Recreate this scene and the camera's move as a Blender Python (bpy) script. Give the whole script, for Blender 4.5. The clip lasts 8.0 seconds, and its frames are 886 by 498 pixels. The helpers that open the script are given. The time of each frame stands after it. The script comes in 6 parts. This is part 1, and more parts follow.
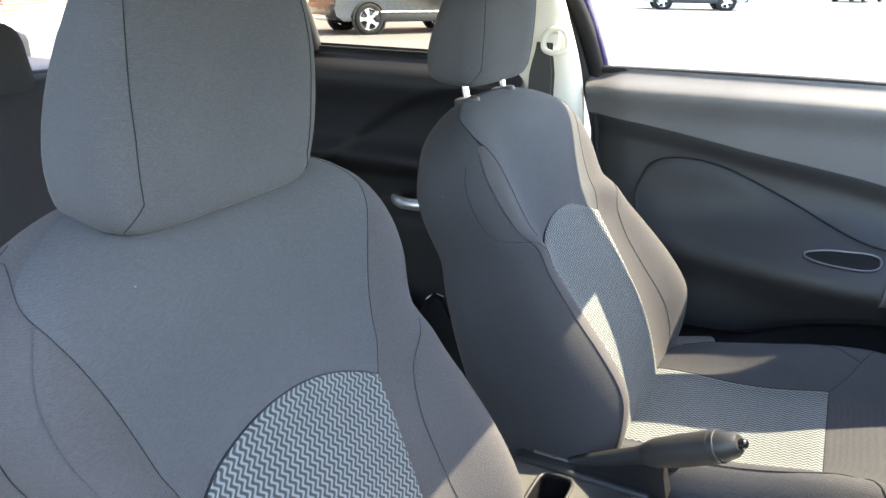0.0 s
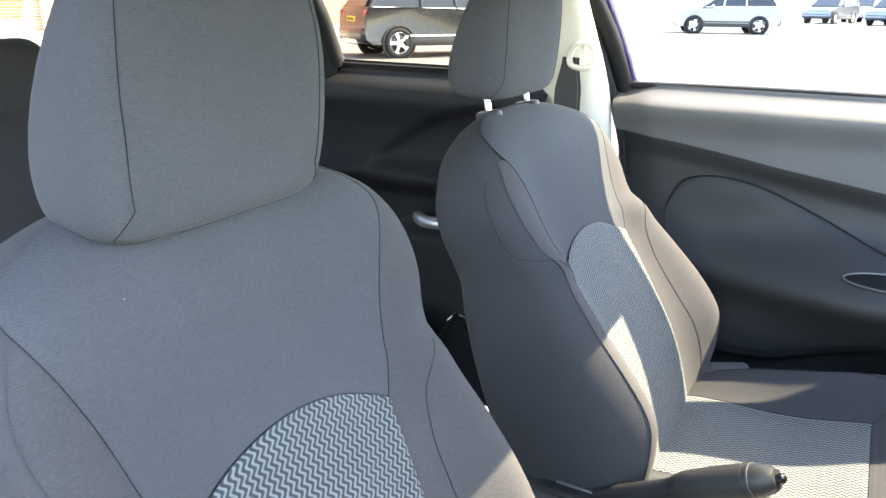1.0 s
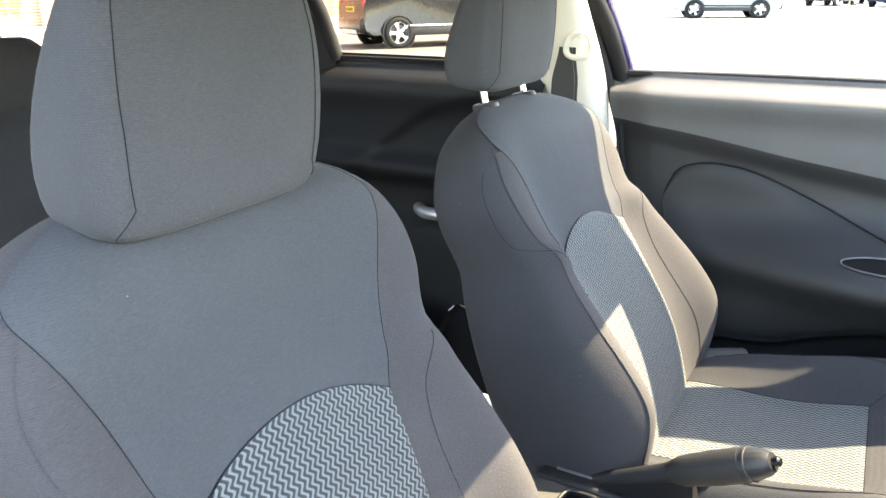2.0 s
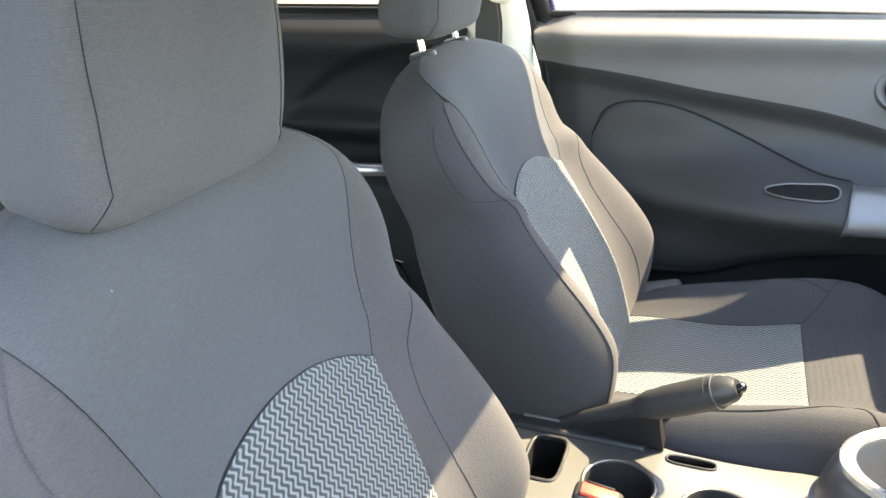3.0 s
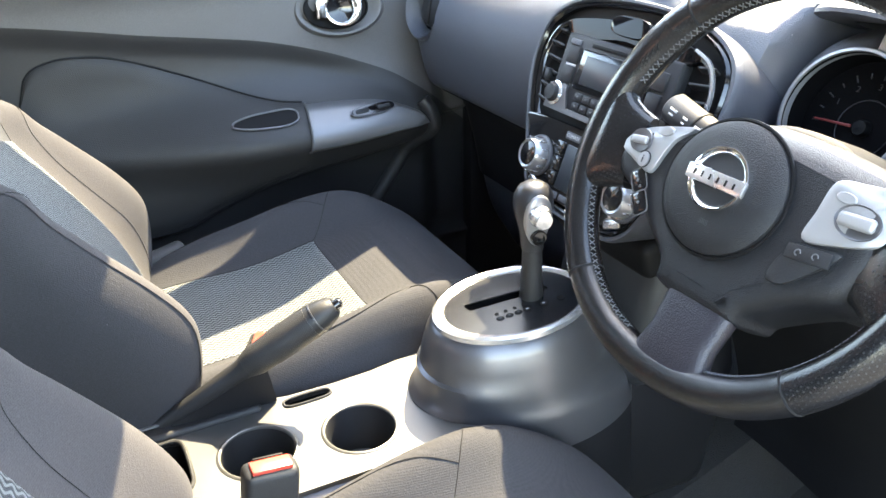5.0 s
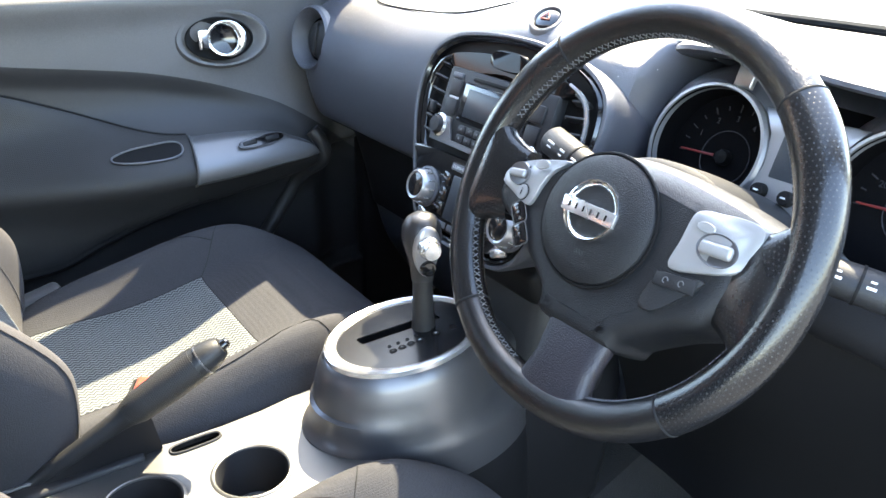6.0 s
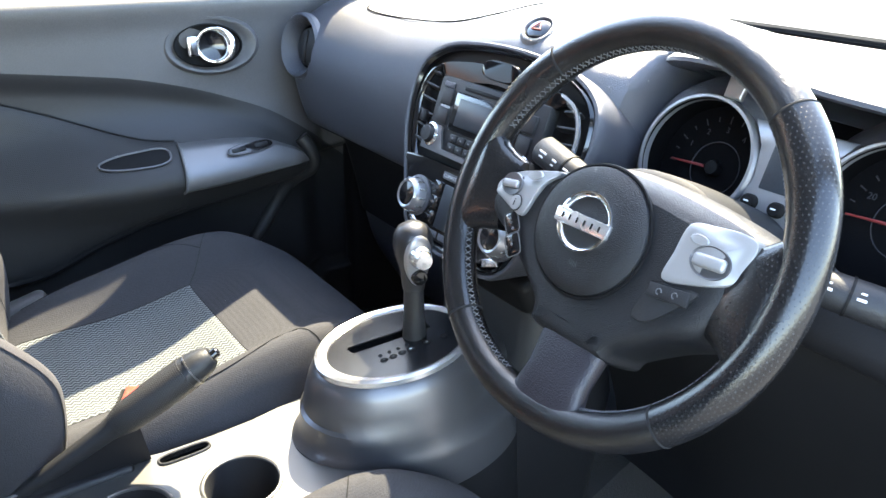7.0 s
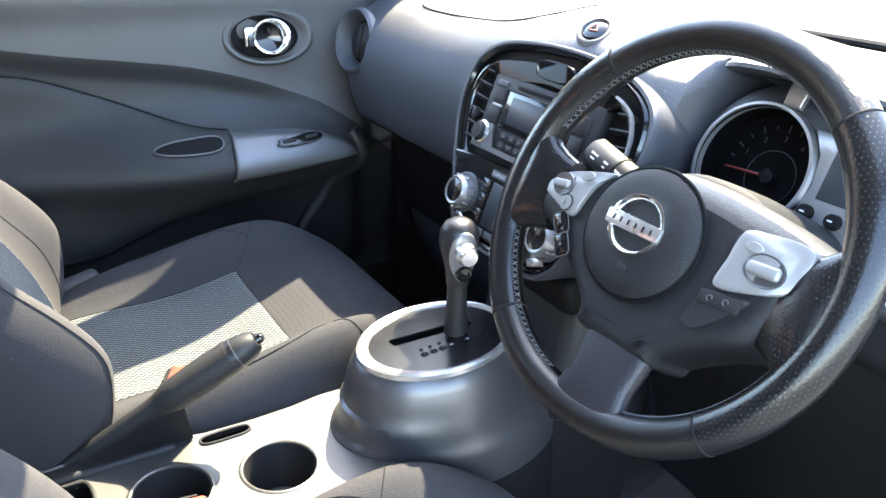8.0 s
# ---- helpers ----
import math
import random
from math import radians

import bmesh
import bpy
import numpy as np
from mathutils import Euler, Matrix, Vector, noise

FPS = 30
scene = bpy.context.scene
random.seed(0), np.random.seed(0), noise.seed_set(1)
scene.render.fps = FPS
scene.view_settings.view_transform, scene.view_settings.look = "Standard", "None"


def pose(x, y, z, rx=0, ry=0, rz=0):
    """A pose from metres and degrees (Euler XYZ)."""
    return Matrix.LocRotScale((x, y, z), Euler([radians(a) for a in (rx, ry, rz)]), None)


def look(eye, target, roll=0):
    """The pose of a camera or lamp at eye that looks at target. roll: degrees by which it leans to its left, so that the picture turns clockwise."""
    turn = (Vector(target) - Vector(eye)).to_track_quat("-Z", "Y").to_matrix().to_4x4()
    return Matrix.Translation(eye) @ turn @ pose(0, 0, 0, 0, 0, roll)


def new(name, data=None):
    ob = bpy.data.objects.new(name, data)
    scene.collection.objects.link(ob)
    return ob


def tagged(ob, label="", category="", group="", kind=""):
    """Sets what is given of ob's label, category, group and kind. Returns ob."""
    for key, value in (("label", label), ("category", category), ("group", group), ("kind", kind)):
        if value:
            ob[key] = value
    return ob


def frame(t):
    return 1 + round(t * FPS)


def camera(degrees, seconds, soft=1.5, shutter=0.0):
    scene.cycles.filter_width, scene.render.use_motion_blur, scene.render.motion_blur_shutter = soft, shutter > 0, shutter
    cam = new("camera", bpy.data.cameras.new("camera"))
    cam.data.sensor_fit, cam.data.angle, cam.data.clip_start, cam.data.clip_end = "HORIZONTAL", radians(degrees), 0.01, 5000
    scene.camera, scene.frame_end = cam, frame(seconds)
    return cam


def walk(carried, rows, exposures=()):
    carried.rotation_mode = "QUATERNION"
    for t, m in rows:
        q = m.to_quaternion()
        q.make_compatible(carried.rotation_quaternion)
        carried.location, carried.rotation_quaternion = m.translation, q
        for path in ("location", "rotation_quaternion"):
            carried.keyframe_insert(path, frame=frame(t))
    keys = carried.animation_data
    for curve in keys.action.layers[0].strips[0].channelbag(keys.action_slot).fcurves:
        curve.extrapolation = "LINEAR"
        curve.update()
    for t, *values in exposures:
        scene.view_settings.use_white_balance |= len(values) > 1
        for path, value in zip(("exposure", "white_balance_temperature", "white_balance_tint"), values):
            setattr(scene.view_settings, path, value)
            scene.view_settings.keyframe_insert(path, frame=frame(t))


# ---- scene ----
cam = camera(60.7, 8.0)
PATH = [
    (0, (0.073, -0.772, 1.363), (-0.784, 0.9, 0.676), 0.8),
    (0.5, (0.066, -0.736, 1.347), (-0.834, 0.93, 0.704), 0.6),
    (1, (0.067, -0.734, 1.343), (-0.865, 0.92, 0.712), 0.6),
    (2.3, (0.079, -0.741, 1.352), (-0.844, 0.896, 0.669), -1.0),
    (2.5, (0.067, -0.736, 1.353), (-0.811, 0.913, 0.639), -1.0),
    (3, (-0.002, -0.748, 1.352), (-0.675, 0.962, 0.563), -1.9),
    (3.5, (-0.133, -0.761, 1.347), (-0.431, 1.029, 0.507), -2.9),
    (4, (-0.19, -0.687, 1.302), (-0.032, 1.097, 0.41), -2.8),
    (4.5, (-0.194, -0.654, 1.299), (0.35, 1.04, 0.387), -2.0),
    (5, (-0.194, -0.676, 1.304), (0.623, 0.914, 0.406), -0.7),
    (5.2, (-0.189, -0.681, 1.311), (0.704, 0.873, 0.424), -0.2),
    (6.3, (-0.179, -0.679, 1.315), (0.897, 0.788, 0.483), 1.1),
    (6.5, (-0.182, -0.677, 1.317), (0.904, 0.783, 0.486), 1.2),
    (7, (-0.183, -0.675, 1.317), (0.901, 0.788, 0.49), 1.5),
    (7.5, (-0.19, -0.674, 1.316), (0.872, 0.804, 0.485), 2.1),
    (8, (-0.192, -0.674, 1.314), (0.807, 0.846, 0.484), 2.9),
]
EXPOSURES = [(0, 4.23, 7350, 10), (0.5, 4.42, 7400, 10), (1, 4.48, 7450, 10), (2.5, 4.60, 8200, 10), (4, 4.53, 8250, 10), (5, 4.76, 7900, 10), (6.5, 4.48, 7150, 10), (8, 4.48, 7150, 10)]
walk(cam, [(t, look(eye, target, roll)) for t, eye, target, roll in PATH], EXPOSURES)

# ---- world, sun and exposure ----
SUN = Vector((0.62, 0.45, 1.0)).normalized()
world = bpy.data.worlds.new("sky")
scene.world = world
world.use_nodes = True
wn = world.node_tree.nodes
sky = wn.new("ShaderNodeTexSky")
sky.sky_type = "NISHITA"
sky.sun_disc = False
sky.sun_elevation = math.asin(SUN.z)
sky.sun_rotation = math.atan2(SUN.x, SUN.y)
wn["Background"].inputs[1].default_value = 0.15
world.node_tree.links.new(sky.outputs[0], wn["Background"].inputs[0])
sun = new("sun", bpy.data.lights.new("sun", "SUN"))
sun.data.energy, sun.data.angle, sun.data.color = 2.0, radians(0.5), (1.0, 0.92, 0.71)
sun.matrix_basis = look(SUN * 30, (0, 0, 0))


# ---- materials ----
from mathutils.geometry import tessellate_polygon


def material(name):
    m = bpy.data.materials.new(name)
    m.use_nodes = True
    return m, m.node_tree.nodes, m.node_tree.links, m.node_tree.nodes["Principled BSDF"]


def setin(node, **values):
    for key, value in values.items():
        node.inputs[key.replace("_", " ")].default_value = value


def math_node(n, l, op, a, b=None):
    k = n.new("ShaderNodeMath")
    k.operation = op
    for i, v in enumerate((a, b)):
        if v is None:
            continue
        if isinstance(v, (int, float)):
            k.inputs[i].default_value = v
        else:
            l.new(v, k.inputs[i])
    return k.outputs[0]


def grainy(name, color, rough, metal=0.0, scale=900.0, bump=0.15, spread=0.25, patch=6.0, sheen=0.0, coat=0.0, dist=0.0006, vary=0.08, spec=0.5, dust=0.0):
    """A surface with fine grain, larger uneven patches, and relief."""
    m, n, l, b = material(name)
    co = n.new("ShaderNodeTexCoord")
    fine, large = n.new("ShaderNodeTexNoise"), n.new("ShaderNodeTexNoise")
    setin(fine, Scale=scale, Detail=2.0)
    setin(large, Scale=patch, Detail=4.0)
    l.new(co.outputs["Object"], fine.inputs["Vector"])
    l.new(co.outputs["Object"], large.inputs["Vector"])
    both = n.new("ShaderNodeMix")
    both.inputs[0].default_value = 0.5
    l.new(fine.outputs[0], both.inputs[2])
    l.new(large.outputs[0], both.inputs[3])
    ramp = n.new("ShaderNodeValToRGB")
    lo, hi = [c * (1 - spread) for c in color], [min(1, c * (1 + spread)) for c in color]
    ramp.color_ramp.elements[0].position, ramp.color_ramp.elements[1].position = 0.3, 0.7
    ramp.color_ramp.elements[0].color, ramp.color_ramp.elements[1].color = (*lo, 1), (*hi, 1)
    l.new(both.outputs[0], ramp.inputs[0])
    l.new(ramp.outputs[0], b.inputs["Base Color"])
    if dust:
        specks, veil = n.new("ShaderNodeTexVoronoi"), n.new("ShaderNodeTexNoise")
        setin(specks, Scale=55.0)
        setin(veil, Scale=3.0, Detail=3.0)
        l.new(co.outputs["Object"], specks.inputs["Vector"])
        l.new(co.outputs["Object"], veil.inputs["Vector"])
        near = math_node(n, l, "LESS_THAN", specks.outputs["Distance"], math_node(n, l, "MULTIPLY", veil.outputs[0], 0.075))
        dusty = n.new("ShaderNodeMix")
        dusty.data_type = "RGBA"
        dusty.inputs[7].default_value = (0.45, 0.44, 0.42, 1)
        l.new(math_node(n, l, "MULTIPLY", near, dust), dusty.inputs[0])
        l.new(ramp.outputs[0], dusty.inputs[6])
        l.new(dusty.outputs[2], b.inputs["Base Color"])
    mr = n.new("ShaderNodeMapRange")
    mr.inputs[3].default_value, mr.inputs[4].default_value = rough - vary, rough + vary
    l.new(large.outputs[0], mr.inputs[0])
    l.new(mr.outputs[0], b.inputs["Roughness"])
    setin(b, Metallic=metal, Sheen_Weight=sheen, Sheen_Roughness=0.4, Coat_Weight=coat, Specular_IOR_Level=spec)
    if bump:
        bp = n.new("ShaderNodeBump")
        setin(bp, Strength=bump, Distance=dist)
        l.new(fine.outputs[0], bp.inputs["Height"])
        l.new(bp.outputs[0], b.inputs["Normal"])
    return m


def weave_mat(name, color, sheen=0.08, spec=0.2):
    """Woven seat cloth: fine uneven yarn, larger worn patches, lint specks."""
    m, n, l, b = material(name)
    co = n.new("ShaderNodeTexCoord")
    noi, yarn, big, lint = n.new("ShaderNodeTexNoise"), n.new("ShaderNodeTexVoronoi"), n.new("ShaderNodeTexNoise"), n.new("ShaderNodeTexVoronoi")
    stretch = n.new("ShaderNodeMapping")
    stretch.inputs["Scale"].default_value = (1.0, 0.35, 1.0)
    l.new(co.outputs["Object"], stretch.inputs[0])
    setin(noi, Scale=420.0, Detail=4.0)
    setin(yarn, Scale=900.0)
    setin(big, Scale=6.0, Detail=5.0)
    setin(lint, Scale=26.0)
    for k in (big, lint):
        l.new(co.outputs["Object"], k.inputs["Vector"])
    for k in (noi, yarn):
        l.new(stretch.outputs[0], k.inputs["Vector"])
    h = math_node(n, l, "ADD", math_node(n, l, "MULTIPLY", yarn.outputs["Distance"], 0.55), math_node(n, l, "MULTIPLY", noi.outputs[0], 0.6))
    ramp = n.new("ShaderNodeValToRGB")
    ramp.color_ramp.elements[0].position, ramp.color_ramp.elements[1].position = 0.22, 0.78
    ramp.color_ramp.elements[0].color = (*[c * 0.74 for c in color], 1)
    ramp.color_ramp.elements[1].color = (*[c * 1.26 for c in color], 1)
    sep = n.new("ShaderNodeSeparateXYZ")
    l.new(co.outputs["Object"], sep.inputs[0])
    rib = math_node(n, l, "SINE", math_node(n, l, "MULTIPLY", sep.outputs[2], 2 * math.pi / 0.0017))
    h = math_node(n, l, "ADD", h, math_node(n, l, "MULTIPLY", rib, 0.10))
    mixv = math_node(n, l, "ADD", math_node(n, l, "MULTIPLY", h, 0.5), math_node(n, l, "MULTIPLY", big.outputs[0], 0.45))
    l.new(mixv, ramp.inputs[0])
    speck = math_node(n, l, "LESS_THAN", lint.outputs["Distance"], 0.020)
    mx = n.new("ShaderNodeMix")
    mx.data_type = "RGBA"
    mx.inputs[7].default_value = (0.35, 0.35, 0.36, 1)
    l.new(math_node(n, l, "MULTIPLY", speck, 0.22), mx.inputs[0])
    l.new(ramp.outputs[0], mx.inputs[6])
    l.new(mx.outputs[2], b.inputs["Base Color"])
    setin(b, Roughness=0.92, Sheen_Weight=sheen, Sheen_Roughness=0.5, Specular_IOR_Level=spec)
    bp = n.new("ShaderNodeBump")
    setin(bp, Strength=0.5, Distance=0.0008)
    l.new(h, bp.inputs["Height"])
    l.new(bp.outputs[0], b.inputs["Normal"])
    return m


def wave_mat(name, dark, light, pitch=0.0062, wave=0.0125, amp=0.3):
    """Pale zigzag threads woven across a dark ground, laid out in metres by the UV map."""
    m, n, l, b = material(name)
    uv = n.new("ShaderNodeUVMap")
    uv.uv_map = "cloth"
    sep = n.new("ShaderNodeSeparateXYZ")
    l.new(uv.outputs[0], sep.inputs[0])
    tri = math_node(n, l, "PINGPONG", math_node(n, l, "DIVIDE", sep.outputs[1], wave / 2), 1.0)
    soft = n.new("ShaderNodeMapRange")
    soft.interpolation_type = "SMOOTHSTEP"
    l.new(tri, soft.inputs[0])
    ph = math_node(n, l, "ADD", math_node(n, l, "DIVIDE", sep.outputs[0], pitch), math_node(n, l, "MULTIPLY", soft.outputs[0], amp * 2))
    s = math_node(n, l, "SINE", math_node(n, l, "MULTIPLY", ph, 2 * math.pi))
    noi = n.new("ShaderNodeTexNoise")
    setin(noi, Scale=1200.0, Detail=2.0)
    l.new(uv.outputs[0], noi.inputs["Vector"])
    s2 = math_node(n, l, "ADD", s, math_node(n, l, "MULTIPLY", math_node(n, l, "SUBTRACT", noi.outputs[0], 0.5), 1.2))
    ramp = n.new("ShaderNodeValToRGB")
    ramp.color_ramp.elements[0].position, ramp.color_ramp.elements[1].position = 0.42, 0.74
    ramp.color_ramp.elements[0].color, ramp.color_ramp.elements[1].color = (*dark, 1), (*light, 1)
    v01 = math_node(n, l, "ADD", math_node(n, l, "MULTIPLY", s2, 0.5), 0.5)
    l.new(v01, ramp.inputs[0])
    l.new(ramp.outputs[0], b.inputs["Base Color"])
    setin(b, Roughness=0.85, Sheen_Weight=0.1, Specular_IOR_Level=0.25)
    bp = n.new("ShaderNodeBump")
    setin(bp, Strength=0.7, Distance=0.0009)
    l.new(v01, bp.inputs["Height"])
    l.new(bp.outputs[0], b.inputs["Normal"])
    return m


def dotted_mat(name, color, rough, pitch, radius, pit, relief=0.5, dot=(0.002, 0.002, 0.002), grain=500.0, coat=0.0, spec=0.5):
    """Leather or moulded plastic with a staggered field of small holes, laid out in metres by the UV map."""
    m, n, l, b = material(name)
    uv = n.new("ShaderNodeUVMap")
    uv.uv_map = "cloth"
    vm = n.new("ShaderNodeVectorMath")
    vm.operation = "SCALE"
    vm.inputs[3].default_value = 1.0 / pitch
    l.new(uv.outputs[0], vm.inputs[0])
    sep = n.new("ShaderNodeSeparateXYZ")
    l.new(vm.outputs[0], sep.inputs[0])
    row = math_node(n, l, "FLOOR", sep.outputs[1])
    shift = math_node(n, l, "MULTIPLY", math_node(n, l, "MODULO", row, 2.0), 0.5)
    fx = math_node(n, l, "SUBTRACT", math_node(n, l, "FRACT", math_node(n, l, "ADD", sep.outputs[0], shift)), 0.5)
    fy = math_node(n, l, "SUBTRACT", math_node(n, l, "FRACT", sep.outputs[1]), 0.5)
    d = math_node(n, l, "SQRT", math_node(n, l, "ADD", math_node(n, l, "MULTIPLY", fx, fx), math_node(n, l, "MULTIPLY", fy, fy)))
    hole = n.new("ShaderNodeMapRange")
    hole.inputs[1].default_value, hole.inputs[2].default_value = radius * 0.75, radius * 1.25
    l.new(d, hole.inputs[0])
    noi = n.new("ShaderNodeTexVoronoi")
    setin(noi, Scale=grain)
    co = n.new("ShaderNodeTexCoord")
    l.new(co.outputs["Object"], noi.inputs["Vector"])
    big = n.new("ShaderNodeTexNoise")
    setin(big, Scale=14.0, Detail=4.0)
    l.new(co.outputs["Object"], big.inputs["Vector"])
    mr = n.new("ShaderNodeMapRange")
    mr.inputs[3].default_value, mr.inputs[4].default_value = rough - 0.1, rough + 0.1
    l.new(big.outputs[0], mr.inputs[0])
    l.new(mr.outputs[0], b.inputs["Roughness"])
    mx = n.new("ShaderNodeMix")
    mx.data_type = "RGBA"
    mx.inputs[6].default_value, mx.inputs[7].default_value = (*dot, 1), (*color, 1)
    l.new(hole.outputs[0], mx.inputs[0])
    l.new(mx.outputs[2], b.inputs["Base Color"])
    setin(b, Coat_Weight=coat, Specular_IOR_Level=spec)
    h = math_node(n, l, "ADD", math_node(n, l, "MULTIPLY", hole.outputs[0], pit), math_node(n, l, "MULTIPLY", noi.outputs[0], 0.35))
    bp = n.new("ShaderNodeBump")
    setin(bp, Strength=relief, Distance=0.0006)
    l.new(h, bp.inputs["Height"])
    l.new(bp.outputs[0], b.inputs["Normal"])
    return m


def glass_mat(name, tint=(1, 1, 1), gloss=0.06):
    """A thin pane: clear, with a faint reflection."""
    m, n, l, b = material(name)
    n.remove(b)
    tr, gl, mx = n.new("ShaderNodeBsdfTransparent"), n.new("ShaderNodeBsdfGlossy"), n.new("ShaderNodeMixShader")
    tr.inputs[0].default_value = (*tint, 1)
    gl.inputs["Roughness"].default_value = 0.02
    mx.inputs[0].default_value = gloss
    l.new(tr.outputs[0], mx.inputs[1])
    l.new(gl.outputs[0], mx.inputs[2])
    l.new(mx.outputs[0], n["Material Output"].inputs[0])
    return m


def brick_mat(name):
    m, n, l, b = material(name)
    co, br = n.new("ShaderNodeTexCoord"), n.new("ShaderNodeTexBrick")
    mp = n.new("ShaderNodeMapping")
    mp.inputs["Rotation"].default_value = (radians(90), 0, 0)
    l.new(co.outputs["Object"], mp.inputs[0])
    l.new(mp.outputs[0], br.inputs["Vector"])
    setin(br, Color1=(0.30, 0.10, 0.05, 1), Color2=(0.38, 0.15, 0.08, 1), Mortar=(0.42, 0.36, 0.30, 1), Scale=1.0, Mortar_Size=0.008, Brick_Width=0.225, Row_Height=0.075)
    l.new(br.outputs[0], b.inputs["Base Color"])
    setin(b, Roughness=0.9)
    return m


CLOTH = weave_mat("seat_cloth", (0.0420, 0.0440, 0.0490), 0.025, 0.14)
# Same cloth as CLOTH, with shade on flanks and cushions put into the colour.
SHADECLOTH = weave_mat("shaded_cloth", (0.0305, 0.0308, 0.0340), 0.02, 0.06)
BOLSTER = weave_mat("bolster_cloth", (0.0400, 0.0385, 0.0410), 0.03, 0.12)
WAVE = wave_mat("wave_cloth", (0.018, 0.022, 0.026), (0.108, 0.119, 0.121), pitch=0.0070, wave=0.0102, amp=0.30)
THREAD = grainy("thread", (0.018, 0.018, 0.019), 0.9, bump=0, spec=0.03)
PLASTIC = grainy("dark_plastic", (0.013, 0.0135, 0.015), 0.5, scale=700, bump=0.35, dist=0.0007, spec=0.3)
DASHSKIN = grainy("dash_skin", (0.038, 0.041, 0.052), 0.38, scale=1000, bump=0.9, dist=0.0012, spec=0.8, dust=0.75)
SPOKE = grainy("spoke_satin", (0.020, 0.0185, 0.024), 0.33, metal=0.2, scale=800, bump=0.7, dist=0.0010)
SPOKE_MARK = grainy("embossed", (0.030, 0.031, 0.034), 0.5, bump=0)
HUBSKIN = grainy("hub_skin", (0.0090, 0.0096, 0.0112), 0.40, scale=1100, bump=0.8, dist=0.0009, spec=0.32)
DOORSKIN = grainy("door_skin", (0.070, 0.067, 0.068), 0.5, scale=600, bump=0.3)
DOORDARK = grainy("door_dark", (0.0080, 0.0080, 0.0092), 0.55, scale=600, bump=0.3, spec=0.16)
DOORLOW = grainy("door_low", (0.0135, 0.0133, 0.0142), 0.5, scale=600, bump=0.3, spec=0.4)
GRIPMESH = dotted_mat("grip_mesh", (0.014, 0.014, 0.015), 0.5, 0.0024, 0.26, 0.8, relief=0.6, dot=(0.007, 0.007, 0.007), spec=0.35)
DOORMESH = dotted_mat("door_mesh", (0.0215, 0.021, 0.0218), 0.5, 0.0026, 0.28, 0.6, relief=0.45, dot=(0.009, 0.009, 0.0095), spec=0.3)
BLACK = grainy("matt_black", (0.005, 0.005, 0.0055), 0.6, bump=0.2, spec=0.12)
RUBBER = grainy("rubber", (0.010, 0.010, 0.011), 0.75, bump=0.2, spec=0.2)
GATE = grainy("gate_plastic", (0.0085, 0.0090, 0.0105), 0.24, bump=0, vary=0.05, spec=0.3)
KNOB = grainy("knob_dark", (0.035, 0.035, 0.038), 0.34, metal=0.5, bump=0, spread=0.06)
GLOSS = grainy("gloss_black", (0.006, 0.006, 0.007), 0.13, bump=0, vary=0.04, coat=0.15)
ARMSILVER = grainy("armrest_silver", (0.125, 0.125, 0.130), 0.40, metal=0.55, scale=1800, bump=0.05, spread=0.06, vary=0.05)
TRAY = grainy("tray_silver", (0.115, 0.115, 0.114), 0.42, metal=0.7, scale=1500, bump=0.05, spread=0.06)
TRIM = grainy("piano_trim", (0.004, 0.004, 0.0045), 0.10, bump=0, vary=0.05, spec=0.15)
PANEL = grainy("panel_silver", (0.27, 0.27, 0.275), 0.46, metal=0.5, scale=1800, bump=0.04, spread=0.05, vary=0.04, spec=0.3)
SILVER = grainy("silver_paint", (0.33, 0.33, 0.34), 0.34, metal=0.75, scale=1800, bump=0.05, spread=0.06, vary=0.05)
CONSOLE = grainy("console_silver", (0.092, 0.091, 0.098), 0.40, metal=0.7, scale=1600, bump=0.06, spread=0.08, coat=0.25)
GUNMETAL = grainy("gunmetal", (0.11, 0.11, 0.118), 0.36, metal=0.7, bump=0, spread=0.06)
SATIN = grainy("satin_ring", (0.62, 0.62, 0.63), 0.25, metal=0.85, bump=0, spread=0.04)
CHROME = grainy("chrome", (0.85, 0.85, 0.86), 0.07, metal=1.0, bump=0, spread=0.02, vary=0.03)
LEATHER = grainy("leather", (0.006, 0.006, 0.0066), 0.24, scale=750, bump=0.6, dist=0.0009, coat=0.08)
PERF = dotted_mat("perforated_leather", (0.007, 0.007, 0.0076), 0.25, 0.0038, 0.12, 0.9, relief=0.3, dot=(0.022, 0.022, 0.024), coat=0.08, spec=0.42)
STITCH = grainy("pale_stitch", (0.075, 0.075, 0.08), 0.7, bump=0)
SCREEN = grainy("screen", (0.026, 0.030, 0.035), 0.32, bump=0, vary=0.04, spec=0.25)
DIAL = grainy("dial_face", (0.003, 0.003, 0.0036), 0.6, bump=0, spec=0.04)
DIALMARK = grainy("dial_mark", (0.030, 0.030, 0.034), 0.6, bump=0, spread=0.05, spec=0.1)
NEEDLE = grainy("needle_red", (0.14, 0.012, 0.010), 0.5, bump=0, spread=0.1)
MARK = grainy("white_mark", (0.55, 0.55, 0.56), 0.6, bump=0, spread=0.05)
GREYMARK = grainy("grey_mark", (0.085, 0.085, 0.09), 0.6, bump=0, spread=0.05)
RED = grainy("red_plastic", (0.40, 0.036, 0.020), 0.4, bump=0, spread=0.1)
LID = grainy("tail_red", (0.5, 0.02, 0.02), 0.2, bump=0, spread=0.1)
BEIGE = grainy("pillar_trim", (0.55, 0.52, 0.46), 0.6, scale=500, bump=0.3, spread=0.08)
LINER = grainy("headliner", (0.42, 0.41, 0.38), 0.9, scale=800, bump=0.4, spread=0.1)
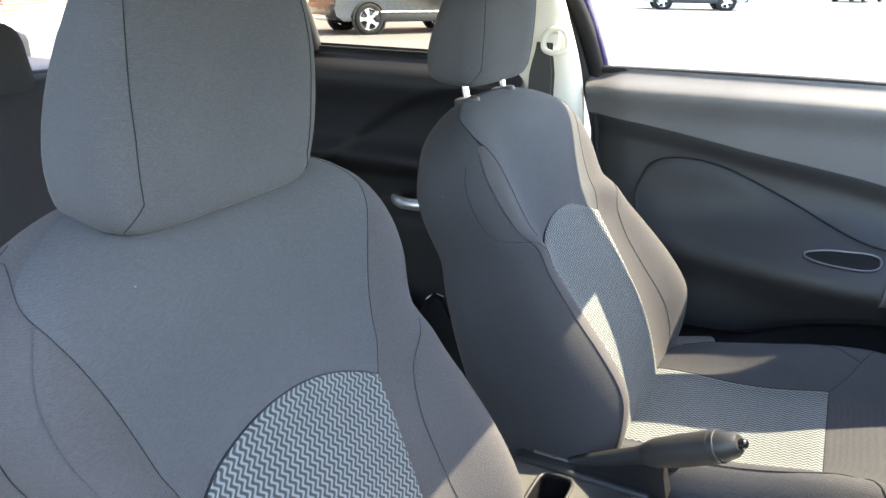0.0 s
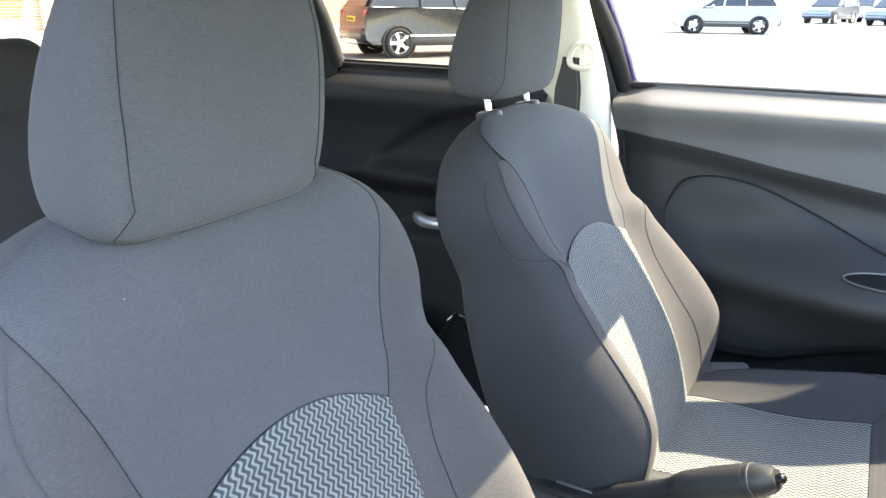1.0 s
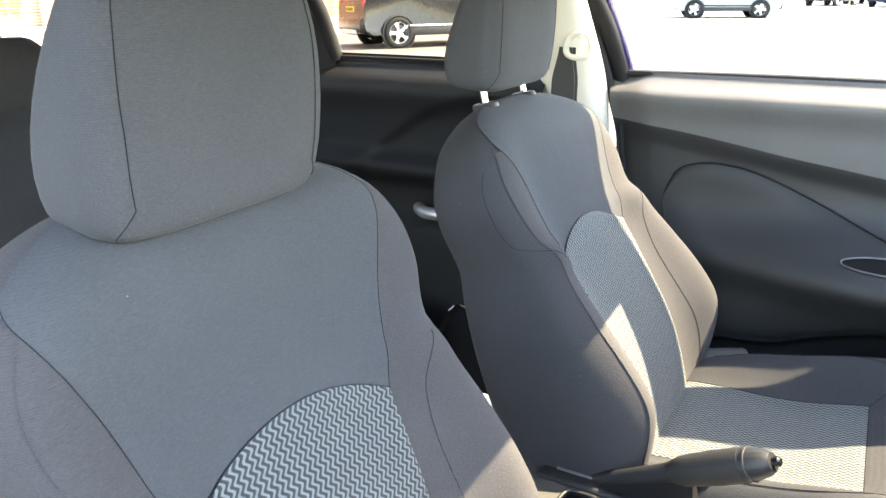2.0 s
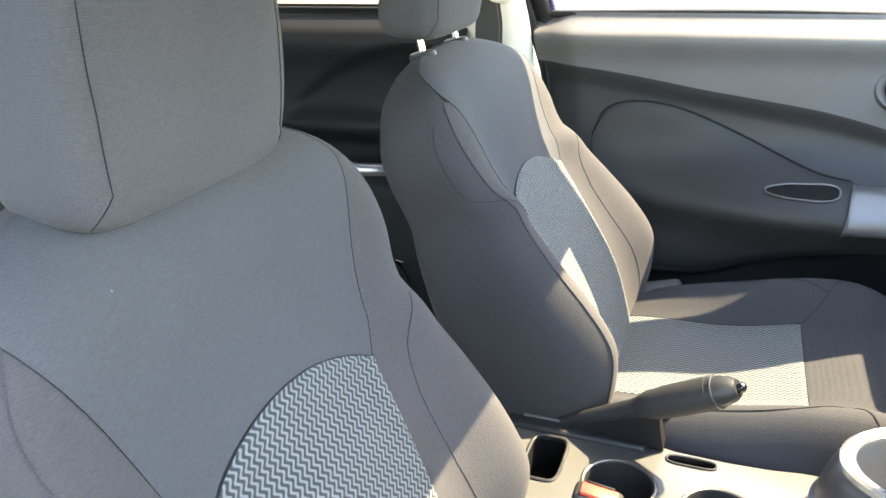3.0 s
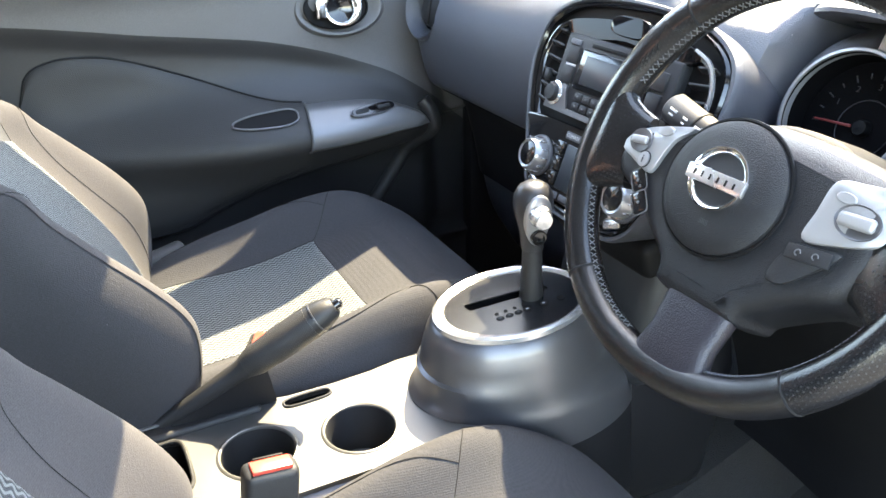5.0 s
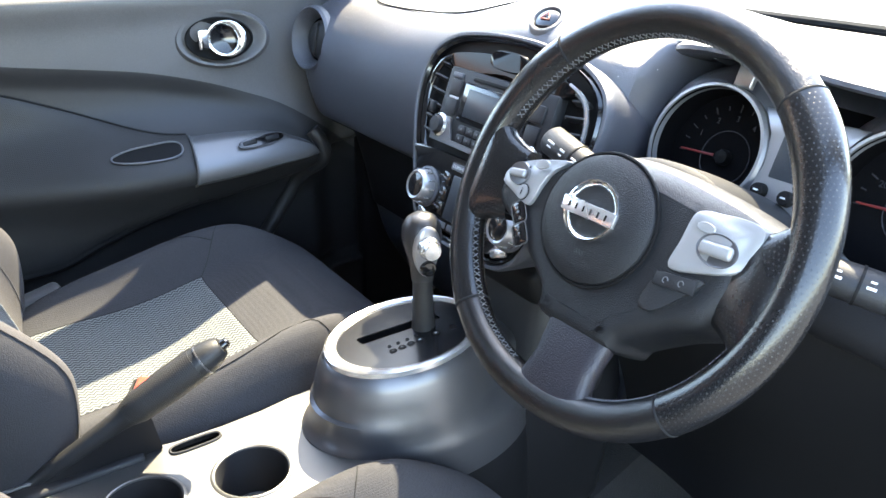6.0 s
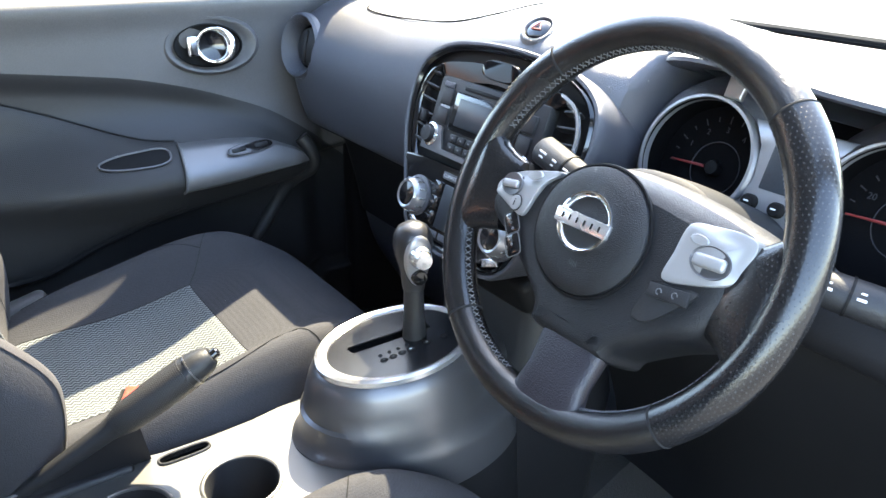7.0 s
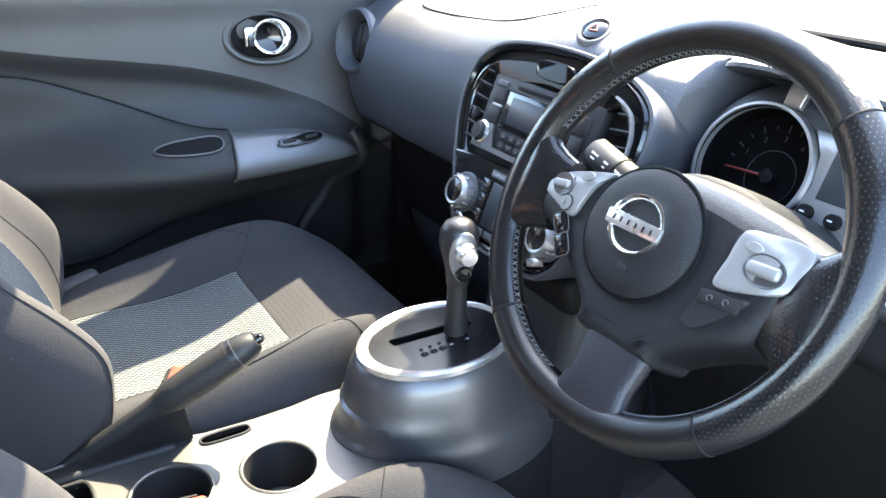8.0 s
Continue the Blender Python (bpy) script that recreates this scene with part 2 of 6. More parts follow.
CARPET = grainy("carpet", (0.006, 0.006, 0.0065), 0.95, scale=400, bump=0.8, dist=0.002, sheen=0.2)
PAINT = grainy("purple_paint", (0.022, 0.012, 0.075), 0.2, metal=0.3, bump=0, spread=0.1, coat=0.8)
BELT = grainy("belt_web", (0.020, 0.020, 0.022), 0.7, scale=900, bump=0.4)
GLASS = glass_mat("clear_glass", (0.80, 0.83, 0.82), 0.05)
TINTED = glass_mat("tinted_glass", (0.62, 0.58, 0.50), 0.05)
ASPHALT = grainy("asphalt", (0.080, 0.079, 0.077), 0.9, scale=60, bump=0.4, dist=0.01, patch=0.4, spread=0.2)
CONCRETE = grainy("concrete", (0.38, 0.36, 0.33), 0.9, scale=40, bump=0.3, dist=0.01, patch=0.5, spread=0.15)
BRICKS = brick_mat("brickwork")
CARDARK = grainy("dark_car_paint", (0.008, 0.009, 0.011), 0.25, bump=0, coat=0.15, spec=0.25, scale=50)
CARBLUE = grainy("blue_car_paint", (0.020, 0.030, 0.060), 0.2, metal=0.3, bump=0, coat=0.7, scale=50)
CARWHITE = grainy("white_car_paint", (0.27, 0.27, 0.27), 0.25, bump=0, coat=0.6, spread=0.04, scale=50)
CARSILVER = grainy("silver_car_paint", (0.40, 0.41, 0.42), 0.25, metal=0.5, bump=0, coat=0.6, spread=0.05, scale=50)
CARGLASS = grainy("car_glass", (0.012, 0.014, 0.016), 0.1, bump=0, spec=0.35, scale=50)
PLATE = grainy("yellow_plate", (0.65, 0.42, 0.03), 0.5, bump=0, spread=0.05, scale=50)


# ---- shaping helpers: each gives (vertices, faces) or adds one mesh object ----
def part(name, geo, mat, parent=None, label="", smooth=True, uv=None):
    me = bpy.data.meshes.new(name)
    me.from_pydata([tuple(map(float, v)) for v in geo[0]], [], [tuple(f) for f in geo[1]])
    me.update()
    me.polygons.foreach_set("use_smooth", [smooth] * len(me.polygons))
    if uv is not None:
        layer = me.uv_layers.new(name="cloth")
        idx = np.zeros(len(me.loops), dtype=np.int32)
        me.loops.foreach_get("vertex_index", idx)
        layer.data.foreach_set("uv", np.asarray(uv, dtype=np.float32)[idx].ravel())
    me.materials.append(mat)
    if smooth:
        me.set_sharp_from_angle(angle=radians(38))
    ob = new(name, me)
    if parent is not None:
        ob.parent = parent
        inv = Matrix.Identity(4)
        up = parent
        while up is not None:
            if up.type == "EMPTY":
                inv = Matrix.Translation(up.location).inverted()
            up = up.parent
        if parent.type == "EMPTY":
            ob.matrix_parent_inverse = inv
    if label:
        ob["label"] = label
    return ob


def thing(name, at, label, category, group="", kind=""):
    ob = new(name)
    ob.empty_display_size = 0.05
    ob.location = at
    return tagged(ob, label, category, group, kind)


def join(*geos):
    v, f = [], []
    for gv, gf in geos:
        k = len(v)
        v.extend(gv)
        f.extend([tuple(i + k for i in face) for face in gf])
    return v, f


def moved(geo, m):
    return [m @ Vector(v) for v in geo[0]], geo[1]


def axes(origin, ex, ey, ez):
    m = Matrix.Identity(4)
    for i, a in enumerate((ex, ey, ez)):
        a = Vector(a).normalized()
        m[0][i], m[1][i], m[2][i] = a
    m.translation = origin
    return m


def toward(origin, z, up=(0, 0, 1)):
    """A pose whose z axis points along z, and its y axis as near to up as can be."""
    z = Vector(z).normalized()
    x = Vector(up).cross(z).normalized()
    return axes(origin, x, z.cross(x), z)


def loft(rings, cap0=True, cap1=True, closed=True):
    n = len(rings[0])
    v = [p for r in rings for p in r]
    f = []
    for k in range(len(rings) - 1):
        for i in range(n if closed else n - 1):
            j = (i + 1) % n
            f.append((k * n + i, k * n + j, (k + 1) * n + j, (k + 1) * n + i))
    if cap0:
        f.append(tuple(reversed(range(n))))
    if cap1:
        f.append(tuple((len(rings) - 1) * n + i for i in range(n)))
    return v, f


def sheet(fn, us, vs, flip=False):
    """A patch fn(u, v) over the given stations, with its (u, v) as UV."""
    v = [fn(a, b) for b in vs for a in us]
    uv = [(a, b) for b in vs for a in us]
    n, f = len(us), []
    for j in range(len(vs) - 1):
        for i in range(n - 1):
            q = (j * n + i, j * n + i + 1, (j + 1) * n + i + 1, (j + 1) * n + i)
            f.append(q[::-1] if flip else q)
    return (v, f), uv


def rbox(w, d, h, r=0.004, seg=2):
    bm = bmesh.new()
    bmesh.ops.create_cube(bm, size=1.0)
    bmesh.ops.scale(bm, vec=(w, d, h), verts=bm.verts)
    r = min(r, 0.49 * min(w, d, h))
    bmesh.ops.bevel(bm, geom=bm.edges[:], offset=r, segments=seg, affect="EDGES", profile=0.5)
    bm.verts.index_update()
    geo = [v.co.copy() for v in bm.verts], [tuple(x.index for x in f.verts) for f in bm.faces]
    bm.free()
    return geo


def at(geo, x, y, z, rx=0, ry=0, rz=0):
    return moved(geo, pose(x, y, z, rx, ry, rz))


def rev(profile, n=40, sx=1.0, sy=1.0):
    """A body turned about z from (radius, height) pairs."""
    rings = [[(sx * r * math.cos(2 * math.pi * i / n), sy * r * math.sin(2 * math.pi * i / n), z) for i in range(n)] for r, z in profile]
    return loft(rings, False, False)


def tube(pts, r, n=8, closed=False, flat=1.0):
    """A tube along points; r is a number or one per point."""
    pts = [Vector(p) for p in pts]
    k = len(pts)
    rr = [r] * k if isinstance(r, (int, float)) else list(r)
    rings, side = [], None
    for i, p in enumerate(pts):
        a, b = pts[(i - 1) % k] if closed or i else p, pts[(i + 1) % k] if closed or i < k - 1 else p
        t = (b - a).normalized()
        if side is None:
            side = t.orthogonal().normalized()
        side = (side - t * side.dot(t)).normalized()
        up = t.cross(side)
        rings.append([p + rr[i] * (math.cos(2 * math.pi * j / n) * side + flat * math.sin(2 * math.pi * j / n) * up) for j in range(n)])
    if closed:
        rings.append(rings[0])
    return loft(rings, not closed, not closed)


def plate(outline, holes, thick):
    """A flat sheet in xy with real holes; its top at z = 0."""
    loops = [[Vector((x, y, 0)) for x, y in loop] for loop in [outline] + holes]
    tris = tessellate_polygon(loops)
    top = [p for loop in loops for p in loop]
    n = len(top)
    v = top + [p - Vector((0, 0, thick)) for p in top]
    f = []
    for a, b, c in tris:
        if (top[b] - top[a]).cross(top[c] - top[a]).z < 0:
            b, c = c, b
        f += [(a, b, c), (a + n, c + n, b + n)]
    k = 0
    for loop in loops:
        m = len(loop)
        f += [(k + i, k + (i + 1) % m, k + (i + 1) % m + n, k + i + n) for i in range(m)]
        k += m
    return v, f


def slab(outline, h, bevel=0.002):
    """A raised pad in xy with a chamfered top edge."""
    cx = sum(p[0] for p in outline) / len(outline)
    cy = sum(p[1] for p in outline) / len(outline)
    size = max(max(abs(p[0] - cx), abs(p[1] - cy)) for p in outline)
    k = 1 - bevel / size
    rings = [[(x, y, 0) for x, y in outline], [(x, y, h - bevel) for x, y in outline],
             [(cx + (x - cx) * (1 + k) / 2, cy + (y - cy) * (1 + k) / 2, h - bevel * 0.3) for x, y in outline],
             [(cx + (x - cx) * k, cy + (y - cy) * k, h) for x, y in outline]]
    return loft(rings)


def oval(a, b, n=48, cx=0.0, cy=0.0, p=1.0):
    def sp(c):
        return math.copysign(abs(c) ** p, c)
    return [(cx + a * sp(math.cos(2 * math.pi * i / n)), cy + b * sp(math.sin(2 * math.pi * i / n))) for i in range(n)]


def smooth_line(pts, k=8, closed=False):
    """A smooth curve through the points."""
    pts = [Vector(p) for p in pts]
    m, out = len(pts), []
    for i in range(m if closed else m - 1):
        p1, p2 = pts[i], pts[(i + 1) % m]
        p0 = pts[(i - 1) % m] if closed or i else p1
        p3 = pts[(i + 2) % m] if closed or i + 2 < m else p2
        for j in range(k):
            t = j / k
            out.append(0.5 * (2 * p1 + (p2 - p0) * t + (2 * p0 - 5 * p1 + 4 * p2 - p3) * t * t + (3 * p1 - p0 - 3 * p2 + p3) * t ** 3))
    if not closed:
        out.append(pts[-1])
    return out


def lerp(x, xs, ys):
    return float(np.interp(x, xs, ys))


def smooth_interp(t, ts, vs):
    i = max(0, min(len(ts) - 2, int(np.searchsorted(ts, t, side="right")) - 1))
    h = ts[i + 1] - ts[i]
    k = (t - ts[i]) / h
    m0 = (vs[i + 1] - vs[max(0, i - 1)]) / (ts[i + 1] - ts[max(0, i - 1)])
    j = min(len(ts) - 1, i + 2)
    m1 = (vs[j] - vs[i]) / (ts[j] - ts[i])
    a, b = k * k * (3 - 2 * k), k * (1 - k)
    return vs[i] * (1 - a) + vs[i + 1] * a + h * (m0 * b * (1 - k) - m1 * b * k)


def step(a, b, x):
    t = min(1, max(0, (x - a) / (b - a)))
    return t * t * (3 - 2 * t)


def bell(x, c, w):
    return math.exp(-((x - c) / w) ** 2)


def text(name, words, size, m, mat, parent):
    cu = bpy.data.curves.new(name, "FONT")
    cu.body, cu.size, cu.align_x, cu.align_y, cu.extrude = words, size, "CENTER", "CENTER", 0.0002
    tmp = bpy.data.objects.new(name, cu)
    scene.collection.objects.link(tmp)
    bpy.context.view_layer.update()
    me = bpy.data.meshes.new_from_object(tmp.evaluated_get(bpy.context.evaluated_depsgraph_get()))
    geo = [m @ v.co for v in me.vertices], [tuple(p.vertices) for p in me.polygons]
    bpy.data.objects.remove(tmp)
    bpy.data.curves.remove(cu)
    bpy.data.meshes.remove(me)
    return part(name, geo, mat, parent, smooth=False)


def lin(a, b, n):
    return [a + (b - a) * i / (n - 1) for i in range(n)]


# ---- ground and the car's shell ----
far = [-900, -300, -120, -60, -40, -30, -24, -18, -12, -6, 0, 6, 12, 14, 16, 18, 20, 22, 24, 26, 28, 30, 32, 36, 40, 50, 60, 90, 200, 500, 900]
geo, uv = sheet(lambda x, y: (x, y, 0.0), far, far)
ground = part("ground", geo, ASPHALT)
tagged(ground, "sunlit pale grey asphalt of a car park", "ground", kind="structure")

# interior floor and tunnel carpet
geo, uv = sheet(lambda x, y: (x, y, 0.335 + 0.10 * step(0.45, 0.85, x) + 0.09 * step(0.14, 0.07, abs(y - 0.02))), lin(-1.35, 1.03, 47), lin(-0.68, 0.70, 41))
floor = part("floor", geo, CARPET)
tagged(floor, "dark carpeted car floor with a raised tunnel", "floor", kind="structure")
firewall = part("firewall", at(rbox(0.05, 1.42, 0.72, 0.02), 1.05, 0, 0.72), CARPET)
tagged(firewall, "dark carpeted bulkhead behind the dashboard", "bulkhead", kind="structure")


# roof: a cambered headliner with an outer skin
def roof_pt(x, y, lift):
    w = 0.60
    return (x, y * w, 1.548 + lift - 0.040 * abs(y) ** 2.6 - 0.045 * step(-0.5, 0.13, x) - 0.06 * step(-1.1, -1.9, x))


for name, lift, mat, lab in (("ceiling", 0.0, LINER, "pale woven headliner under the roof"), ("roof_skin", 0.03, PAINT, "purple painted steel roof")):
    geo, uv = sheet(lambda x, y: roof_pt(x, y, lift), lin(-1.9, 0.125, 24), lin(-1, 1, 21), flip=lift == 0)
    tagged(part(name, geo, mat), lab, "roof", kind="structure")


def pillar(name, pts, rx, ry, mat, label):
    """A curved roof post of oval section."""
    line = smooth_line(pts, 6)
    rings = [[p + Vector((rx * math.cos(a), ry * math.sin(a), 0)) for a in [2 * math.pi * i / 20 for i in range(20)]] for p in line]
    return tagged(part(name, loft(rings), mat), label, "pillar", kind="structure")


for s in (-1, 1):
    pillar("a_pillar", [(1.08, s * 0.70, 1.09), (0.72, s * 0.68, 1.225), (0.40, s * 0.635, 1.37), (0.11, s * 0.59, 1.463)], 0.078, 0.034, DOORSKIN, "grey trimmed windscreen pillar")
    tagged(part("roof_rail", tube(smooth_line([(0.12, s * 0.58, 1.466), (-0.15, s * 0.582, 1.508), (-0.5, s * 0.585, 1.510), (-1.0, s * 0.585, 1.49), (-1.7, s * 0.57, 1.42)], 6), 0.042, 14), LINER), "pale trimmed roof rail above the doors", "roof rail", kind="structure")
tagged(part("windscreen_header", tube([(0.11, -0.60, 1.462), (0.13, -0.3, 1.482), (0.135, 0, 1.487), (0.13, 0.3, 1.482), (0.11, 0.60, 1.462)], 0.026, 12), LINER), "pale trimmed header rail above the windscreen", "header rail", kind="structure")
# middle posts
pillar("b_pillar", [(-0.50, -0.70, 0.36), (-0.48, -0.715, 0.8), (-0.47, -0.71, 1.1), (-0.50, -0.61, 1.47)], 0.07, 0.03, BEIGE, "beige trimmed middle pillar beside the open doorway")
bp = pillar("b_pillar", [(-0.45, 0.715, 0.36), (-0.44, 0.73, 0.8), (-0.445, 0.72, 1.12), (-0.475, 0.665, 1.30), (-0.53, 0.605, 1.50)], 0.068, 0.034, BEIGE, "beige trimmed middle pillar behind the passenger door")
# purple painted jamb and black weatherstrip along the door's rear edge
jamb = [(-0.245, 0.765, 0.55), (-0.285, 0.775, 0.92), (-0.335, 0.765, 1.12), (-0.385, 0.725, 1.29), (-0.46, 0.650, 1.48)]
tagged(part("door_jamb", tube(smooth_line(jamb, 6), 0.022, 10), PAINT), "purple painted door jamb on the middle pillar", "door jamb", kind="structure")
tagged(part("weatherstrip", tube(smooth_line([(x - 0.032, y - 0.035, z) for x, y, z in jamb], 6), 0.010, 8), RUBBER), "black rubber weatherstrip on the middle pillar", "weatherstrip", kind="structure")
for s in (-1, 1):
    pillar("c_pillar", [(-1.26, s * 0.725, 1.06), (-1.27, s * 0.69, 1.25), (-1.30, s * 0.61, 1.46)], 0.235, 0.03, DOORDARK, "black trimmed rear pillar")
    tagged(part("sill", at(rbox(1.35, 0.10, 0.14, 0.03), 0.1, s * 0.73, 0.36), PLASTIC), "dark plastic door sill", "sill", kind="structure")
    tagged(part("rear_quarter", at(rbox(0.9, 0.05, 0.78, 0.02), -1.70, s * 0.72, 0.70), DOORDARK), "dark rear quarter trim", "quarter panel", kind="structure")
    tagged(part("front_wing", at(rbox(1.3, 0.06, 0.50, 0.05, 4), 1.66, s * 0.80, 0.62), PAINT), "purple painted front wing", "wing", kind="structure")
geo, uv = sheet(lambda x, y: (x, y, 0.96 - 0.13 * step(1.05, 2.2, x) - 0.05 * (y / 0.8) ** 2 + 0.03 * bell(abs(y), 0.55, 0.12)), lin(1.12, 2.25, 16), lin(-0.78, 0.78, 21))
tagged(part("bonnet", geo, PAINT), "purple painted bonnet", "bonnet", kind="structure")
tagged(part("scuttle", at(rbox(0.20, 1.46, 0.03, 0.01), 1.14, 0, 1.085, 0, 6), BLACK), "black plastic scuttle below the windscreen", "scuttle", kind="structure")
wiper = thing("wiper", (1.11, -0.2, 1.10), "black wiper lying along the windscreen's foot", "wiper")
part("arm", tube([(1.12, -0.60, 1.115), (1.11, -0.25, 1.125), (1.10, 0.1, 1.125)], 0.008, 8), BLACK, wiper)
part("blade", tube([(1.098, -0.55, 1.135), (1.09, -0.2, 1.138), (1.085, 0.25, 1.135)], 0.006, 6), RUBBER, wiper)

for s in (-1, 1):
    tagged(part("kick_panel", at(rbox(0.42, 0.05, 0.80, 0.015), 0.80, s * 0.735, 0.72), DOORDARK), "dark footwell side panel", "side panel", kind="structure")

# glass
def pane(name, geo, mat, label):
    ob = part(name, geo, mat)
    ob.visible_shadow = False
    return tagged(ob, label, "window", kind="structure")


def windscreen_pt(u, v):
    w = 0.69 - 0.09 * v
    return (1.08 - 0.95 * v + 0.05 * (1 - u * u), u * w, 1.115 + 0.35 * v + 0.015 * math.sin(v * math.pi))


pane("windscreen", sheet(windscreen_pt, lin(-1, 1, 15), lin(0, 1, 9))[0], GLASS, "clear raked windscreen")
pane("window_1", sheet(lambda x, v: (x - 0.04 * v * (1 if x < 0 else 3.2), 0.735 - 0.10 * v * v - 0.01 * v, 1.165 + 0.31 * v), lin(-0.36, 0.78, 8), lin(0, 1, 7))[0], GLASS, "clear passenger door window")
pane("window_2", sheet(lambda x, v: (x - 0.04 * v, 0.725 - 0.12 * v * v - 0.02 * v, 1.16 + 0.27 * v), lin(-1.04, -0.52, 8), lin(0, 1, 7))[0], TINTED, "tinted rear door window")
pane("rear_window", sheet(lambda y, v: (-2.02 + 0.22 * v - 0.02 * y * y, y * (1 - 0.12 * v), 1.18 + 0.19 * v), lin(-0.55, 0.55, 8), lin(0, 1, 5))[0], TINTED, "tinted tailgate window")
tagged(part("tailgate", at(rbox(0.06, 1.40, 0.80, 0.03), -2.06, 0, 0.79), DOORDARK), "dark trimmed tailgate below the rear window", "tailgate", kind="structure")


# ---- front seats ----
LW = [-0.06, -0.02, 0.04, 0.10, 0.20, 0.28, 0.34, 0.38, 0.395, 0.42, 0.46, 0.50, 0.54, 0.565, 0.585, 0.60, 0.609]
WW = [0.17, 0.205, 0.228, 0.240, 0.244, 0.240, 0.228, 0.216, 0.214, 0.222, 0.236, 0.236, 0.216, 0.192, 0.155, 0.110, 0.05]
QE, DE = 0.32, 0.62


def back_w(L):
    return max(0.02, smooth_interp(L, LW, WW))


def back_front(L):
    return smooth_interp(L, [-0.06, 0.0, 0.05, 0.12, 0.18, 0.25, 0.31, 0.36, 0.44, 0.52, 0.56, 0.585, 0.60, 0.609], [0.06, 0.085, 0.094, 0.100, 0.099, 0.089, 0.076, 0.064, 0.062, 0.064, 0.054, 0.036, 0.018, 0.0])


def back_rear(L):
    return lerp(L, [-0.06, 0.0, 0.35, 0.50, 0.565, 0.59, 0.609], [0.06, 0.095, 0.085, 0.065, 0.045, 0.028, 0.0])


def back_bolster(L, q):
    h = smooth_interp(L, [-0.06, 0.0, 0.05, 0.10, 0.15, 0.18, 0.23, 0.29, 0.34, 0.375, 0.39, 0.41, 0.46, 0.50, 0.54, 0.58, 0.61], [0.0, 0.0, 0.024, 0.054, 0.076, 0.080, 0.074, 0.062, 0.054, 0.050, 0.044, 0.030, 0.022, 0.014, 0.008, 0.0, 0.0])
    return h * bell(abs(q), 0.89, 0.24 if abs(q) < 0.89 else 0.20)


def back_d(u, L):
    """Depth of the backrest's front face at u across and L up."""
    q = max(-1.0, min(1.0, u / back_w(L)))
    c = abs(q) ** (1 / QE)
    s = math.sqrt(max(0.0, 1 - c * c))
    return back_front(L) * s ** DE + back_bolster(L, q) * step(0, 0.25, s)


def yoke_u(L):
    """Half width of the centre panel."""
    return smooth_interp(L, [0.0, 0.05, 0.15, 0.25, 0.32, 0.354, 0.40, 0.43, 0.47, 0.51, 0.54, 0.56, 0.585, 0.600, 0.606], [0.116, 0.118, 0.121, 0.124, 0.127, 0.131, 0.142, 0.148, 0.159, 0.173, 0.183, 0.180, 0.150, 0.108, 0.06])


def across(power, n=44, edge=24):
    """Stations across a cushion from one side to the other, denser where it rolls over."""
    side = [math.cos(radians(edge * i / 9)) ** power for i in range(9)]
    lim = math.cos(radians(edge)) ** power
    return side + lin(lim, -lim, n) + [-k for k in reversed(side)]


